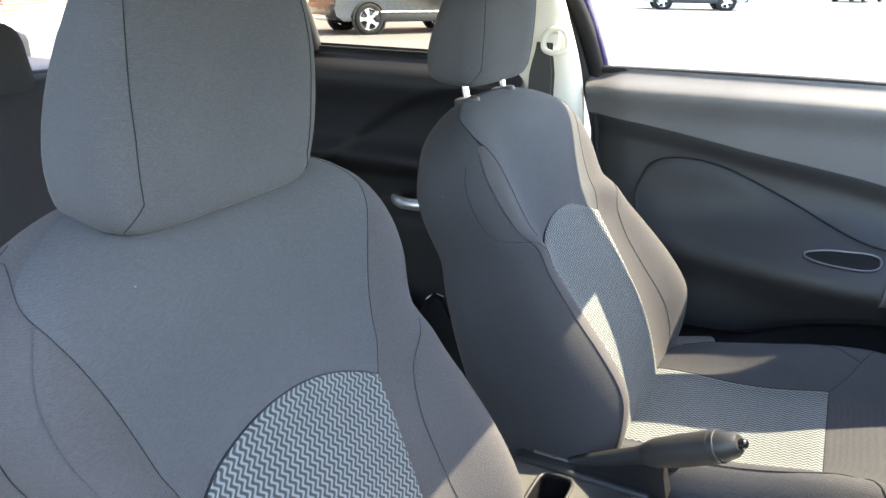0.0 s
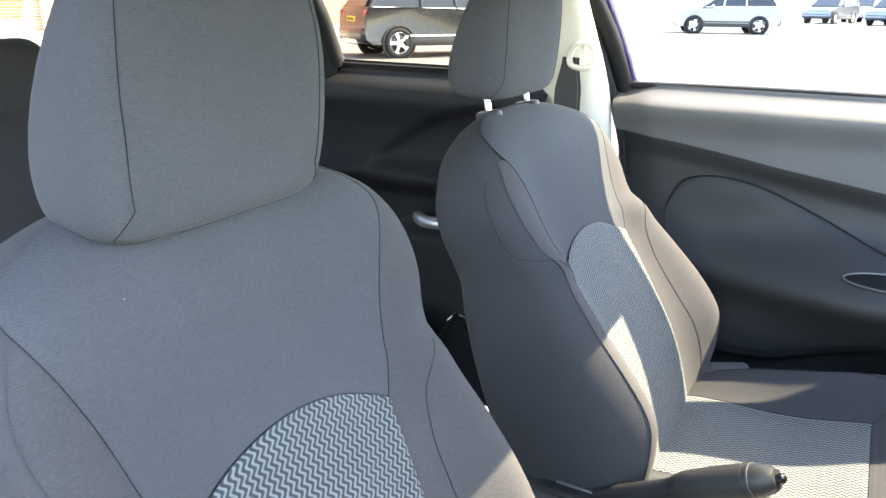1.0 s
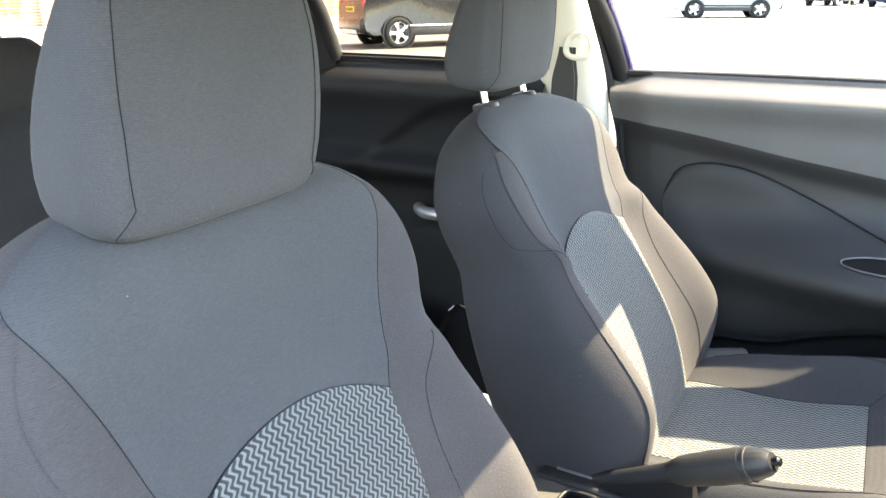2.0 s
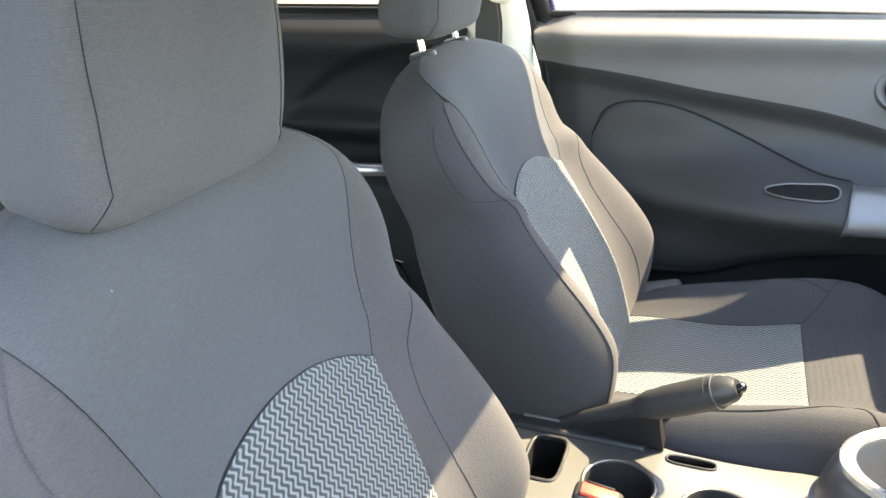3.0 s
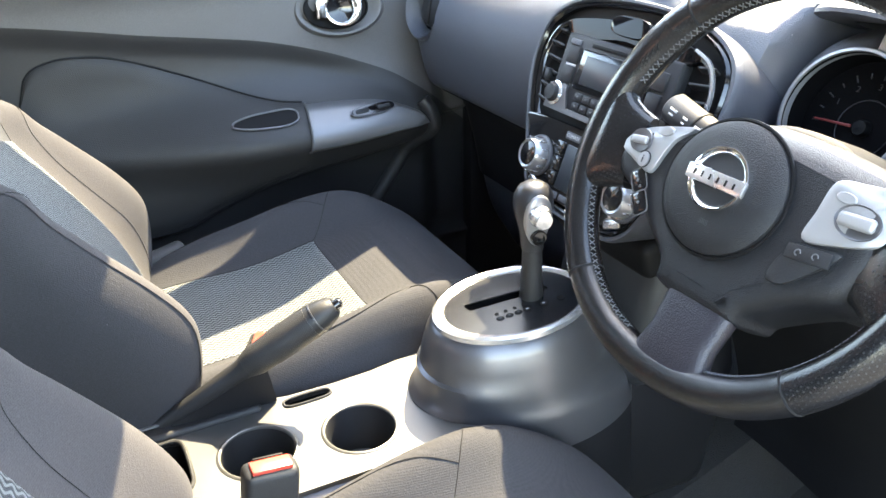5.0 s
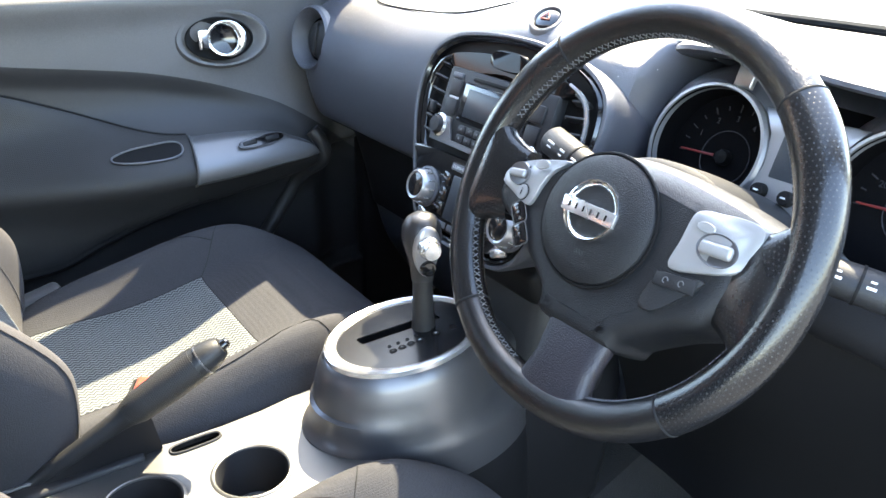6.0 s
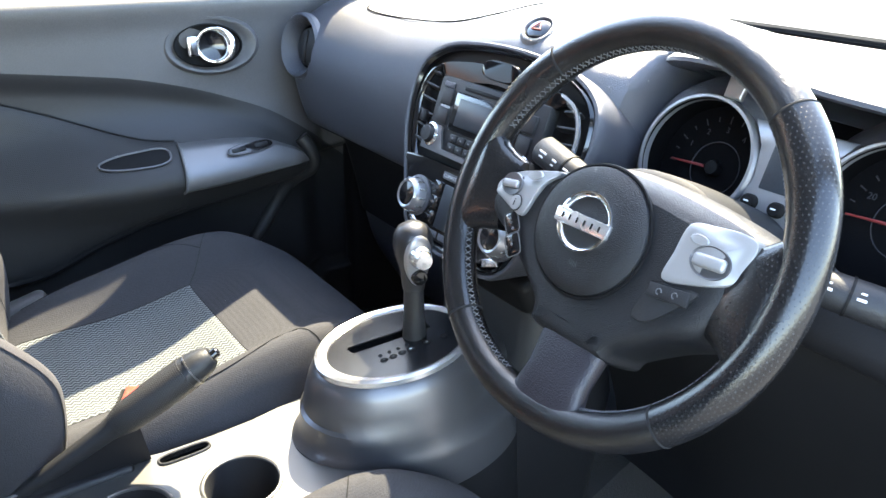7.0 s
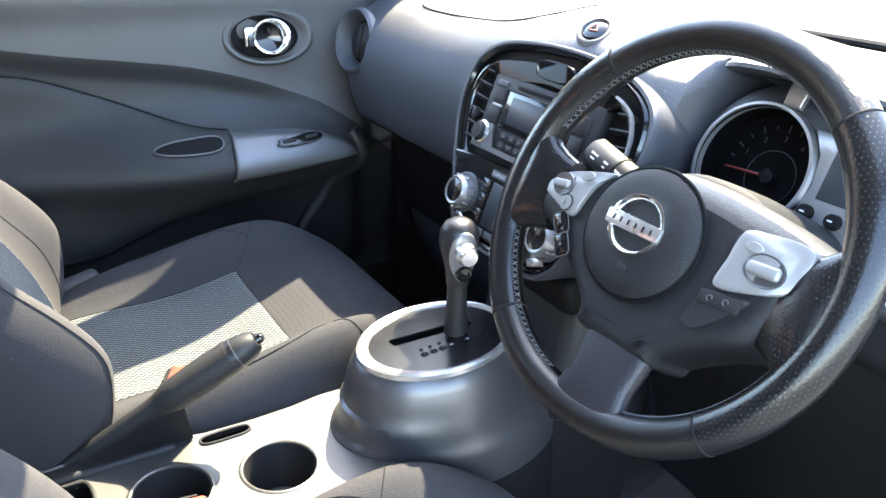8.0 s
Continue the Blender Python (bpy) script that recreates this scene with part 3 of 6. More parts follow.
def front_seat(yc, dx, base, lean, head_at, label, is_driver, drop=0.0):
    (ox, oz), SB, CB = base, math.sin(radians(lean)), math.cos(radians(lean))

    def P(u, L, d):
        return (ox - SB * L + CB * d, yc + u, oz + CB * L + SB * d)

    off = -0.010 if is_driver else 0.0
    st = thing("front_seat", (0.05 + dx, yc, 0.345), label, "car seat", "front seats")
    # backrest
    rings = []
    for L in [*lin(-0.06, 0.48, 37), *lin(0.49, 0.57, 9), *lin(0.577, 0.609, 9)]:
        w, ring = back_w(L), []
        for q in across(QE):
            u = w * q
            reach = 0.895 * w if L < 0.590 else yoke_u(min(0.606, L))
            inside = step(0.0, 0.012, reach - 0.005 - abs(u)) if 0.0 < L < 0.6055 else 0.0
            ring.append(P(u, L, back_d(u, L) - 0.004 * inside))
        for i in range(1, 44):
            a = math.pi + math.pi * i / 44
            c, sn = math.cos(a), math.sin(a)
            ring.append(P(w * math.copysign(abs(c) ** 0.42, c), L, -back_rear(L) * abs(sn) ** 0.75))
        rings.append(ring)
    # The passenger's body takes the shade-darkened copy of the cloth.
    back = part("backrest", loft(rings), BOLSTER if is_driver else SHADECLOTH, st, "charcoal woven cloth sides, the passenger's darkened for shade")

    def yoke(a, L):
        u = max(-0.955 * back_w(L), min(0.955 * back_w(L), a * yoke_u(L) + off * step(0.60, 0.56, L)))
        return P(u, L, back_d(u, L) + 0.0014)

    part("centre_panel", sheet(yoke, lin(-1, 1, 41), [*lin(0.352, 0.56, 32), *lin(0.567, 0.606, 12)], flip=True)[0], CLOTH, back, "charcoal woven cloth centre panel")
    # bolster faces either side of it
    for s in (-1, 1):
        def bolster(a, L):
            inner = min(yoke_u(L) - 0.0002 + s * off * step(0.60, 0.56, L), 0.885 * back_w(L))
            u = inner + (0.895 * back_w(L) - inner) * a
            return P(s * u, L, back_d(u, L) + 0.0012)

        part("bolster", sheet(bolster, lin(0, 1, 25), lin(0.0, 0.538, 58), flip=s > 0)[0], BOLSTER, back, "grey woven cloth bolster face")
    # pale patterned insert with an arched top
    def top_of(u):
        return 0.398 - 0.042 * (u / 0.132) ** 2

    def half(L):
        return lerp(L, [0, 0.1, 0.25, 0.36, 0.43], [0.112, 0.117, 0.123, 0.1305, 0.132])

    def insert(a, b):
        L = 0.02 + (top_of(a * 0.132) - 0.02) * b
        u = a * half(L) + off
        e = max(abs(a), 1 - (1 - b) * 8 if b > 0.9 else 0)
        return P(u, L, back_d(u, L) + 0.0022 * (1 - step(0.97, 1.0, e)) + 0.0042)

    geo, _ = sheet(insert, lin(-1, 1, 41), lin(0, 1, 61), flip=True)
    uv = [(a * half(0.02 + (top_of(a * 0.132) - 0.02) * b), 0.02 + (top_of(a * 0.132) - 0.02) * b) for b in lin(0, 1, 61) for a in lin(-1, 1, 41)]
    part("seat_insert", geo, WAVE, back, "pale blue-grey zigzag patterned insert", uv=uv)

    # stitched seams
    def seam(pts, k=10, r=0.00032):
        line = smooth_line([(u, L, 0) for u, L in pts], k)
        part("seam", tube([P(p.x + off, p.y, back_d(p.x + off, p.y) + 0.0018) for p in line], r, 6), THREAD, back)

    for s in (-1, 1):
        seam([(s * yoke_u(L), L) for L in (0.356, 0.38, 0.41, 0.44, 0.47, 0.50, 0.53, 0.55, 0.57, 0.585)])
        seam([(s * half(L), L) for L in (0.03, 0.12, 0.25, 0.356)])
        seam([(s * 0.190, 0.394), (s * 0.176, 0.372), (s * 0.164, 0.34), (s * 0.157, 0.29), (s * 0.158, 0.22), (s * 0.166, 0.12), (s * 0.168, 0.05)])
    seam([(a, top_of(a)) for a in lin(-0.130, 0.130, 9)])
    # seams that wrap round the flanks
    def flank(L, a):
        c, sn = math.cos(a), math.sin(a)
        q = math.copysign(abs(c) ** QE, c)
        if sn >= 0:
            return P(back_w(L) * q * 1.0006, L, back_front(L) * sn ** DE + back_bolster(L, q) * step(0, 0.25, sn))
        return P(back_w(L) * math.copysign(abs(c) ** 0.42, c) * 1.0006, L, -back_rear(L) * abs(sn) ** 0.75)

    for s in (0, 1):
        turn = lambda a: math.pi - a if s else a
        line = smooth_line([(0.393, 46, 0), (0.398, 38, 0), (0.404, 28, 0), (0.414, 17, 0), (0.436, 14, 0), (0.47, 16, 0), (0.50, 20, 0), (0.52, 26, 0)], 6)
        part("seam", tube([flank(p.x, turn(radians(p.y))) for p in line], 0.0005, 6), THREAD, back)

    # head restraint
    H0 = Vector((head_at[0], yc - 0.008, head_at[1]))
    hr = radians(-4)
    hu, hf = Vector((-math.sin(hr), 0, math.cos(hr))), Vector((math.cos(hr), 0, math.sin(hr)))
    HH = [0, 0.004, 0.012, 0.03, 0.06, 0.10, 0.14, 0.18, 0.205, 0.225, 0.235]
    hw = lambda h: smooth_interp(h, HH, [0.078, 0.100, 0.112, 0.119, 0.123, 0.122, 0.115, 0.101, 0.086, 0.058, 0.015])
    front_d = lambda h: smooth_interp(h, HH, [-0.022, -0.010, -0.003, 0.0, 0.001, 0.0, -0.003, -0.012, -0.022, -0.037, -0.052])
    rear_d = lambda h: smooth_interp(h, HH, [-0.066, -0.084, -0.094, -0.098, -0.095, -0.084, -0.070, -0.055, -0.048, -0.046, -0.053])

    def head_pt(q_a, h):
        c, s = math.cos(q_a), math.sin(q_a)
        u = hw(h) * math.copysign(abs(c) ** 0.46, c)
        mid, half_d = (front_d(h) + rear_d(h)) / 2, (front_d(h) - rear_d(h)) / 2
        d = mid + half_d * math.copysign(abs(s) ** (0.46 if s > 0 else 0.62), s)
        return H0 + hu * h + hf * d + Vector((0, u, 0))

    hs = [0, 0.002, 0.004, 0.008, 0.012, 0.020, 0.03, 0.045, 0.06, 0.08, 0.10, 0.12, 0.14, 0.16, 0.175, 0.19, 0.202, 0.212, 0.220, 0.228, 0.232, 0.235]
    head = part("head_restraint", loft([[head_pt(2 * math.pi * i / 72, h) for i in range(72)] for h in hs]), CLOTH, st, "padded charcoal cloth head restraint")
    for s in (0, 1):
        line = []
        for h in lin(0.004, 0.232, 44):
            k = lerp(h, [0, 0.010, 0.018, 0.030, 0.08, 0.15, 0.235], [0.985, 0.935, 0.87, 0.785, 0.79, 0.845, 0.925])
            a = math.acos(k ** (1 / 0.46))
            a = math.pi - a if s else a
            line.append(head_pt(a, h) + hf * 0.0004)
        part("seam", tube(line, 0.0004, 6), THREAD, head)
    for u in (-0.069, 0.069):
        top = H0 + hu * 0.03 + Vector((0, u, 0)) - hf * 0.050
        foot = Vector(P(u, 0.560, -0.004))
        part("post", tube([foot, top], 0.0058, 14), CHROME, st, "chromed head restraint post")
        m = toward(P(u, 0.603, 0.003), (-0.20, 0, 1), (0, 1, 0))
        part("collar", moved(rev([(0.0, -0.012), (0.0195, -0.012), (0.0205, 0.001), (0.0190, 0.005), (0.0135, 0.0065), (0.0070, 0.0055)], 32, 1.0, 0.82), m), PLASTIC, st, "black oval post collar")


    # cushion
    xs = [*lin(-0.19, -0.12, 8), *lin(-0.105, 0.30, 28), *lin(0.31, 0.38, 10), *lin(0.384, 0.400, 6)]
    ctop = lambda x: smooth_interp(x, [-0.19, -0.175, -0.14, -0.08, 0.0, 0.06, 0.14, 0.22, 0.28, 0.335, 0.36, 0.38, 0.393, 0.400], [0.64, 0.675, 0.702, 0.710, 0.710, 0.716, 0.733, 0.748, 0.748, 0.728, 0.708, 0.680, 0.648, 0.60])
    cwid = lambda x: smooth_interp(x, [-0.19, -0.15, -0.05, 0.10, 0.25, 0.32, 0.36, 0.385, 0.400], [0.19, 0.225, 0.245, 0.252, 0.250, 0.238, 0.215, 0.18, 0.10])
    crise = lambda x: smooth_interp(x, [-0.19, -0.10, 0.0, 0.12, 0.22, 0.30, 0.38], [0.012, 0.036, 0.060, 0.068, 0.056, 0.024, 0.0])

    def cush_z(u, x):
        q = max(-1.0, min(1.0, u / cwid(x)))
        c = abs(q) ** (1 / 0.40)
        sn = math.sqrt(max(0, 1 - c * c))
        return 0.585 - drop + (ctop(x) - 0.585) * sn ** 0.55 + crise(x) * bell(abs(q), 0.80, 0.20) * step(0, 0.3, sn)

    rings = []
    for x in xs:
        ring = []
        for q in across(0.40):
            u = cwid(x) * q
            inside = 0.004 if abs(u) < 0.104 and -0.12 < x < 0.13 else 0.0
            ring.append((x + dx, yc + u, cush_z(u, x) - inside))
        for i in range(1, 40):
            a = math.pi + math.pi * i / 40
            c, sn = math.cos(a), math.sin(a)
            ring.append((x + dx, yc + cwid(x) * math.copysign(abs(c) ** 0.40, c), 0.585 - drop - 0.085 * abs(sn) ** 0.5 * lerp(x, [-0.19, -0.1, 0.3, 0.4], [0.3, 1, 1, 0.2])))
        rings.append(ring)
    cushion = part("cushion", loft(rings), SHADECLOTH, st, "charcoal woven cloth cushion in the shade-darkened tone")
    ph = 0.1235

    def cins(u, x):
        e = step(0.97, 1.0, max(abs(u) / ph, abs(x - 0.005) / 0.137))
        return (x + dx, yc + u, cush_z(u, x) + 0.0025 * (1 - e) - 0.0004)

    geo, uv = sheet(cins, lin(-ph, ph, 41), lin(-0.132, 0.142, 51))
    part("seat_insert", geo, WAVE, cushion, "pale grey zigzag patterned insert", uv=uv)

    def cseam(pts):
        line = smooth_line([(u, x, 0) for u, x in pts], 10)
        part("seam", tube([(p.y + dx, yc + p.x, cush_z(p.x, p.y) + 0.0002) for p in line], 0.0006, 6), THREAD, cushion)

    cseam([(-ph, 0.142), (0, 0.142), (ph, 0.142)])
    for s in (-1, 1):
        cseam([(s * ph, -0.13), (s * ph, 0.0), (s * ph, 0.142)])
        cseam([(s * ph, 0.142), (s * 0.150, 0.165), (s * 0.19, 0.195), (s * 0.225, 0.215)])
        cseam([(s * 0.19, -0.10), (s * 0.200, 0.02), (s * 0.196, 0.12), (s * 0.17, 0.18)])
    # base frame, rails and side shields
    part("base", at(rbox(0.42, 0.40, 0.12, 0.02), 0.04 + dx, yc, 0.475), BLACK, st, "black seat frame")
    for s in (-1, 1):
        part("rail", at(rbox(0.52, 0.035, 0.05, 0.008), 0.05 + dx, yc + s * 0.19, 0.385), BLACK, st)
        part("side_shield", at(rbox(0.46, 0.028, 0.115, 0.013, 3), -0.02 + dx, yc + s * 0.246, 0.535, 0, -3), PLASTIC, st, "black plastic side shield")
    out = -1 if is_driver else 1
    lever = rbox(0.105, 0.040, 0.050, 0.012, 3)
    part("recline_lever", at(lever, -0.100 + dx, yc + out * 0.256, 0.655 if is_driver else 0.690, 0, -14, 0), DOORSKIN, st, "grey recline lever")
    return st


driver = front_seat(-0.3135, -0.085, (-0.287, 0.612), 13, (-0.344, 1.176), "charcoal cloth driver's seat with pale zigzag inserts, head restraint lowered", True, 0.028)
passenger = front_seat(0.3385, 0.0, (-0.200, 0.620), 22, (-0.384, 1.202), "charcoal cloth passenger seat with zigzag inserts, head restraint raised", False)


# ---- passenger door ----
def crease_z(x):
    return smooth_interp(x, [-0.36, -0.29, -0.22, -0.12, -0.05, 0.07, 0.157, 0.25, 0.33, 0.41, 0.52, 0.62], [1.105, 1.098, 1.089, 1.073, 1.061, 1.044, 1.030, 1.006, 0.978, 0.943, 0.865, 0.79])


def panel_z(x):
    """Upper edge of the textured insert."""
    return smooth_interp(x, [-0.25, -0.235, -0.20, -0.15, -0.09, 0.0, 0.106, 0.16, 0.21], [0.97, 1.010, 1.030, 1.034, 1.024, 0.99, 0.945, 0.928, 0.921])


def low_z(x):
    """Lower edge of the bulged middle of the door, above the map pocket."""
    return smooth_interp(x, [-0.36, -0.10, -0.03, 0.025, 0.095, 0.14, 0.205, 0.30, 0.40, 0.50], [0.700, 0.708, 0.714, 0.735, 0.762, 0.777, 0.792, 0.805, 0.822, 0.845])


def door_y(x, z):
    y = 0.700
    y += 0.030 * step(1.150, 1.190, z) - 0.012 * bell(z, 1.150, 0.030)      # rolled shoulder
    c = crease_z(x)
    y += 0.009 * step(c + 0.002, c - 0.040, z) * step(c - 0.22, c - 0.05, z)  # scooped below the crease
    arm = step(-0.22, 0.16, x) * step(0.53, 0.42, x)
    y -= (0.030 + 0.060 * arm) * bell(z, 0.860, 0.060 + 0.01 * arm)           # armrest swell
    y -= 0.022 * step(0.84, 0.76, z) * step(0.52, 0.60, z)
    y += 0.030 * step(0.47, 0.53, x)
    y += 0.016 * step(-0.28, -0.345, x)
    lz = low_z(x)
    y += 0.042 * step(lz, lz - 0.028, z) * step(0.55, 0.575, z)                # map pocket mouth
    return y


door = thing("door_1", (0.1, 0.74, 0.38), "closed dark grey passenger door with a textured insert and a silver armrest panel", "door", kind="structure")


def door_pt(x, z):
    shift = -0.02 * step(1.0, 1.19, z) + 0.10 * step(1.0, 0.55, z)
    return (x + shift * step(-0.15, -0.355, x), door_y(x, z), z)


xs_d = lin(-0.355, 0.62, 120)
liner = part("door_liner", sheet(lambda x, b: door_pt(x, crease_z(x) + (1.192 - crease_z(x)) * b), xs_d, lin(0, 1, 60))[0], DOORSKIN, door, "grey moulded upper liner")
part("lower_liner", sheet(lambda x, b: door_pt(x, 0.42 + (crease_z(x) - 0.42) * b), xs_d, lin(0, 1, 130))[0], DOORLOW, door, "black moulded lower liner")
part("door_shell", at(rbox(1.02, 0.05, 0.80, 0.02), 0.13, 0.795, 0.78), PAINT, door, "purple painted door skin")
part("belt_trim", tube(smooth_line([(-0.352, 0.735, 1.187), (0.1, 0.738, 1.190), (0.62, 0.738, 1.175)], 8), 0.008, 8), RUBBER, door, "black window seal")
fr = [(-0.355, 0.752, 1.16), (-0.385, 0.722, 1.26), (-0.45, 0.650, 1.44), (-0.38, 0.630, 1.474), (-0.02, 0.627, 1.457), (0.20, 0.676, 1.335), (0.43, 0.714, 1.185)]
part("window_frame", tube(smooth_line(fr, 6), 0.022, 12), DOORDARK, door, "black window frame")
part("liner_edge", tube(smooth_line([(-0.357, door_y(-0.35, 1.17) + 0.01, 1.185), (-0.352, 0.722, 1.10), (-0.335, 0.72, 0.98), (-0.30, 0.722, 0.86), (-0.262, 0.72, 0.66)], 8), 0.007, 8), RUBBER, door, "black rubber door seal")


sail = [((0.15, 0.600, 1.455), (-0.02, 0.630, 1.462)), ((0.40, 0.650, 1.365), (0.20, 0.680, 1.335)), ((0.60, 0.685, 1.265), (0.32, 0.700, 1.262)), ((0.76, 0.715, 1.19), (0.43, 0.718, 1.183))]
part("sail_panel", loft([[a, b, (b[0], b[1] + 0.02, b[2]), (a[0], a[1] + 0.02, a[2])] for a, b in sail]), DOORDARK, door, "black sail panel at the window's front corner", smooth=False)


def mesh_panel(x, b):
    z0 = panel_z(x)
    z1 = max(low_z(x) + 0.006, 0.95 - 6.0 * max(0.0, x + 0.25))
    z = z0 + (z1 - z0) * b
    e = min(1, 12 * min(b, 1 - b))
    return (x, door_y(x, z) - 0.001 - 0.006 * math.sqrt(e), z)


us, vs = lin(-0.25, 0.205, 70), lin(0, 1, 46)
geo, _ = sheet(mesh_panel, us, vs, flip=True)
uv = [(x, mesh_panel(x, b)[2]) for b in vs for x in us]
part("door_insert", geo, DOORMESH, liner, "black fine-meshed textured insert", uv=uv)
part("insert_seam", tube([Vector(mesh_panel(x, 1.0)) + Vector((0, -0.001, 0)) for x in lin(-0.195, -0.248, 14)] + [Vector(mesh_panel(x, 0.0)) + Vector((0, -0.001, 0.0005)) for x in us], 0.0018, 8), DOORDARK, liner)


# silver armrest panel
def arm_top(x, b):
    z0 = smooth_interp(x, [0.19, 0.30, 0.365, 0.418, 0.436, 0.445], [0.919, 0.915, 0.907, 0.888, 0.875, 0.860])
    z1 = smooth_interp(x, [0.19, 0.30, 0.36, 0.415, 0.445], [0.838, 0.842, 0.849, 0.855, 0.858])
    z = z0 + (z1 - z0) * b
    e = min(1, 10 * min(b, 1 - b))
    return (x - 0.012 * b, door_y(x, z) - 0.004 - 0.010 * math.sqrt(e), z)


geo, _ = sheet(arm_top, lin(0.208, 0.445, 50), lin(0, 1, 30), flip=True)
arm = part("armrest_panel", geo, ARMSILVER, door, "silver painted armrest panel with window switches")
part("end_cap", tube([arm_top(0.208, b) for b in lin(0, 1, 20)], 0.0025, 8), ARMSILVER, arm)
sw = toward((0.330, arm_top(0.330, 0.22)[1] + 0.001, arm_top(0.330, 0.22)[2]), (0.05, -0.75, 0.66), (-0.05, 0, 1))
part("switch_plate", moved(slab(oval(0.046, 0.0095, 40, p=0.75), 0.006), sw), GLOSS, arm, "black window switch plate")
for k in (-0.024, 0.022):
    part("window_switch", moved(at(rbox(0.028, 0.009, 0.006, 0.003), k, 0, 0.006), sw), PLASTIC, arm)
part("switch_trim", moved(tube([(x, y, 0.005) for x, y in oval(0.047, 0.0105, 40, p=0.75)], 0.0009, 6, True), sw), GUNMETAL, arm)
# pull cup
ring = [(0.128 + 0.060 * math.copysign(abs(math.cos(a)) ** 0.7, math.cos(a)), 0.905 + (0.007 + 0.0075 * (1 + math.cos(a)) / 2) * math.copysign(abs(math.sin(a)) ** 0.8, math.sin(a)) + 0.002 * math.cos(a)) for a in [2 * math.pi * i / 48 for i in range(48)]]
part("pull_rim", tube([(x, door_y(x, z) - 0.0105, z) for x, z in ring], 0.0017, 8, True), GUNMETAL, liner, "thin grey rim of the pull cup")
# Lies flush with the door: the cup's inner shade is painted black, not hollowed.
cup_rings = [[(0.128 + (x - 0.128) * k, door_y(0.128 + (x - 0.128) * k, 0.905 + (z - 0.905) * k) - 0.0095, 0.905 + (z - 0.905) * k) for x, z in ring] for k in (1.0, 0.7, 0.35, 0.05)]
part("pull_cup_shade", loft(cup_rings, False, True), BLACK, liner, "flush black patch for the shaded hollow of the pull cup")
# inner release handle in its oval bowl
hb = toward((0.300, door_y(0.30, 1.078) - 0.002, 1.078), (-0.12, -1, 0.10))
part("handle_bezel", moved(rev([(0.0, -0.001), (0.055, -0.001), (0.066, 0.002), (0.074, 0.009), (0.080, 0.010), (0.087, 0.004), (0.090, -0.004)], 56, 1.0, 0.60), hb), DOORSKIN, door, "grey oval handle surround")
part("handle_bowl", moved(at(rev([(0.0, 0.001), (0.040, 0.002), (0.057, 0.006), (0.061, 0.011), (0.058, 0.012)], 48, 1.0, 0.62), -0.006, 0, 0.001), hb), BLACK, door, "black handle bowl")
turn = [2 * math.pi * i / 40 for i in range(40)]
rg = [(0.028 * math.cos(a) + 0.002, 0.028 * math.sin(a), 0.020 + 0.006 * math.cos(a)) for a in turn]
hd_ = part("door_handle", moved(tube(rg, [0.0038 + 0.0065 * max(0.0, math.cos(a)) for a in turn], 12, True, 0.7), hb), CHROME, door, "chrome ring-shaped release handle")
part("handle_web", moved(at(rev([(0.0, 0.0), (0.026, 0.001), (0.030, 0.004)], 36, 1.0, 0.95), 0.0, 0, 0.013), hb), GLOSS, hd_)
part("handle_cap", moved(at(rbox(0.020, 0.036, 0.010, 0.004, 3), -0.035, 0.0, 0.016, 0, 12, 0), hb), CHROME, hd_)
part("pocket_trim", tube(smooth_line([(x, door_y(x, z) - 0.005, z) for x, z in ((0.440, 0.900), (0.456, 0.872), (0.460, 0.838), (0.434, 0.795), (0.405, 0.742), (0.368, 0.688), (0.330, 0.64))], 8), 0.015, 14), DOORLOW, door, "dark curved pocket edging")

# ---- rear door, rear seat and belts ----
def rear_y(x, z):
    return 0.695 + 0.03 * step(1.15, 1.20, z) - 0.02 * bell(z, 1.13, 0.04) + 0.025 * step(0.945, 0.90, z) * step(0.80, 0.85, z) - 0.03 * bell(z, 0.955, 0.03) * step(-0.62, -0.75, x) + 0.012 * step(0.0, 0.02, 1.135 - 0.9 * (x + 0.62) ** 2 - z - 0.08 * step(-0.62, -1.1, x))


rdoor = thing("door_2", (-0.85, 0.74, 0.38), "closed black rear door with a moulded armrest", "door", kind="structure")
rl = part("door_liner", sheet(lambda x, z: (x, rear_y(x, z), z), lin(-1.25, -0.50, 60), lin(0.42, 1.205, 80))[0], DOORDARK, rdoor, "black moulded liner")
part("door_shell", at(rbox(0.80, 0.05, 0.80, 0.02), -0.87, 0.795, 0.78), PAINT, rdoor, "purple painted door skin")
part("window_frame", tube(smooth_line([(-1.037, 0.718, 1.190), (-1.047, 0.69, 1.275), (-1.054, 0.66, 1.335), (-1.08, 0.60, 1.47)], 6), 0.019, 10), DOORDARK, rdoor, "black window frame")
part("window_seal", tube([(-1.03, 0.716, 1.197), (-0.52, 0.719, 1.197)], 0.003, 8), RUBBER, rdoor)
part("grab_handle", tube(smooth_line([(-0.66, 0.69, 0.865), (-0.70, 0.655, 0.872), (-0.76, 0.65, 0.872), (-0.80, 0.69, 0.868)], 6), 0.014, 10), SILVER, rdoor, "silver grab handle")

bench = thing("rear_seat", (-1.15, 0, 0.345), "dark cloth rear bench with low head restraints", "car seat")


def bench_pt(u, k, d):
    return (-1.22 - 0.30 * k + 0.9 * d, u, 0.56 + 0.575 * k + 0.4 * d)


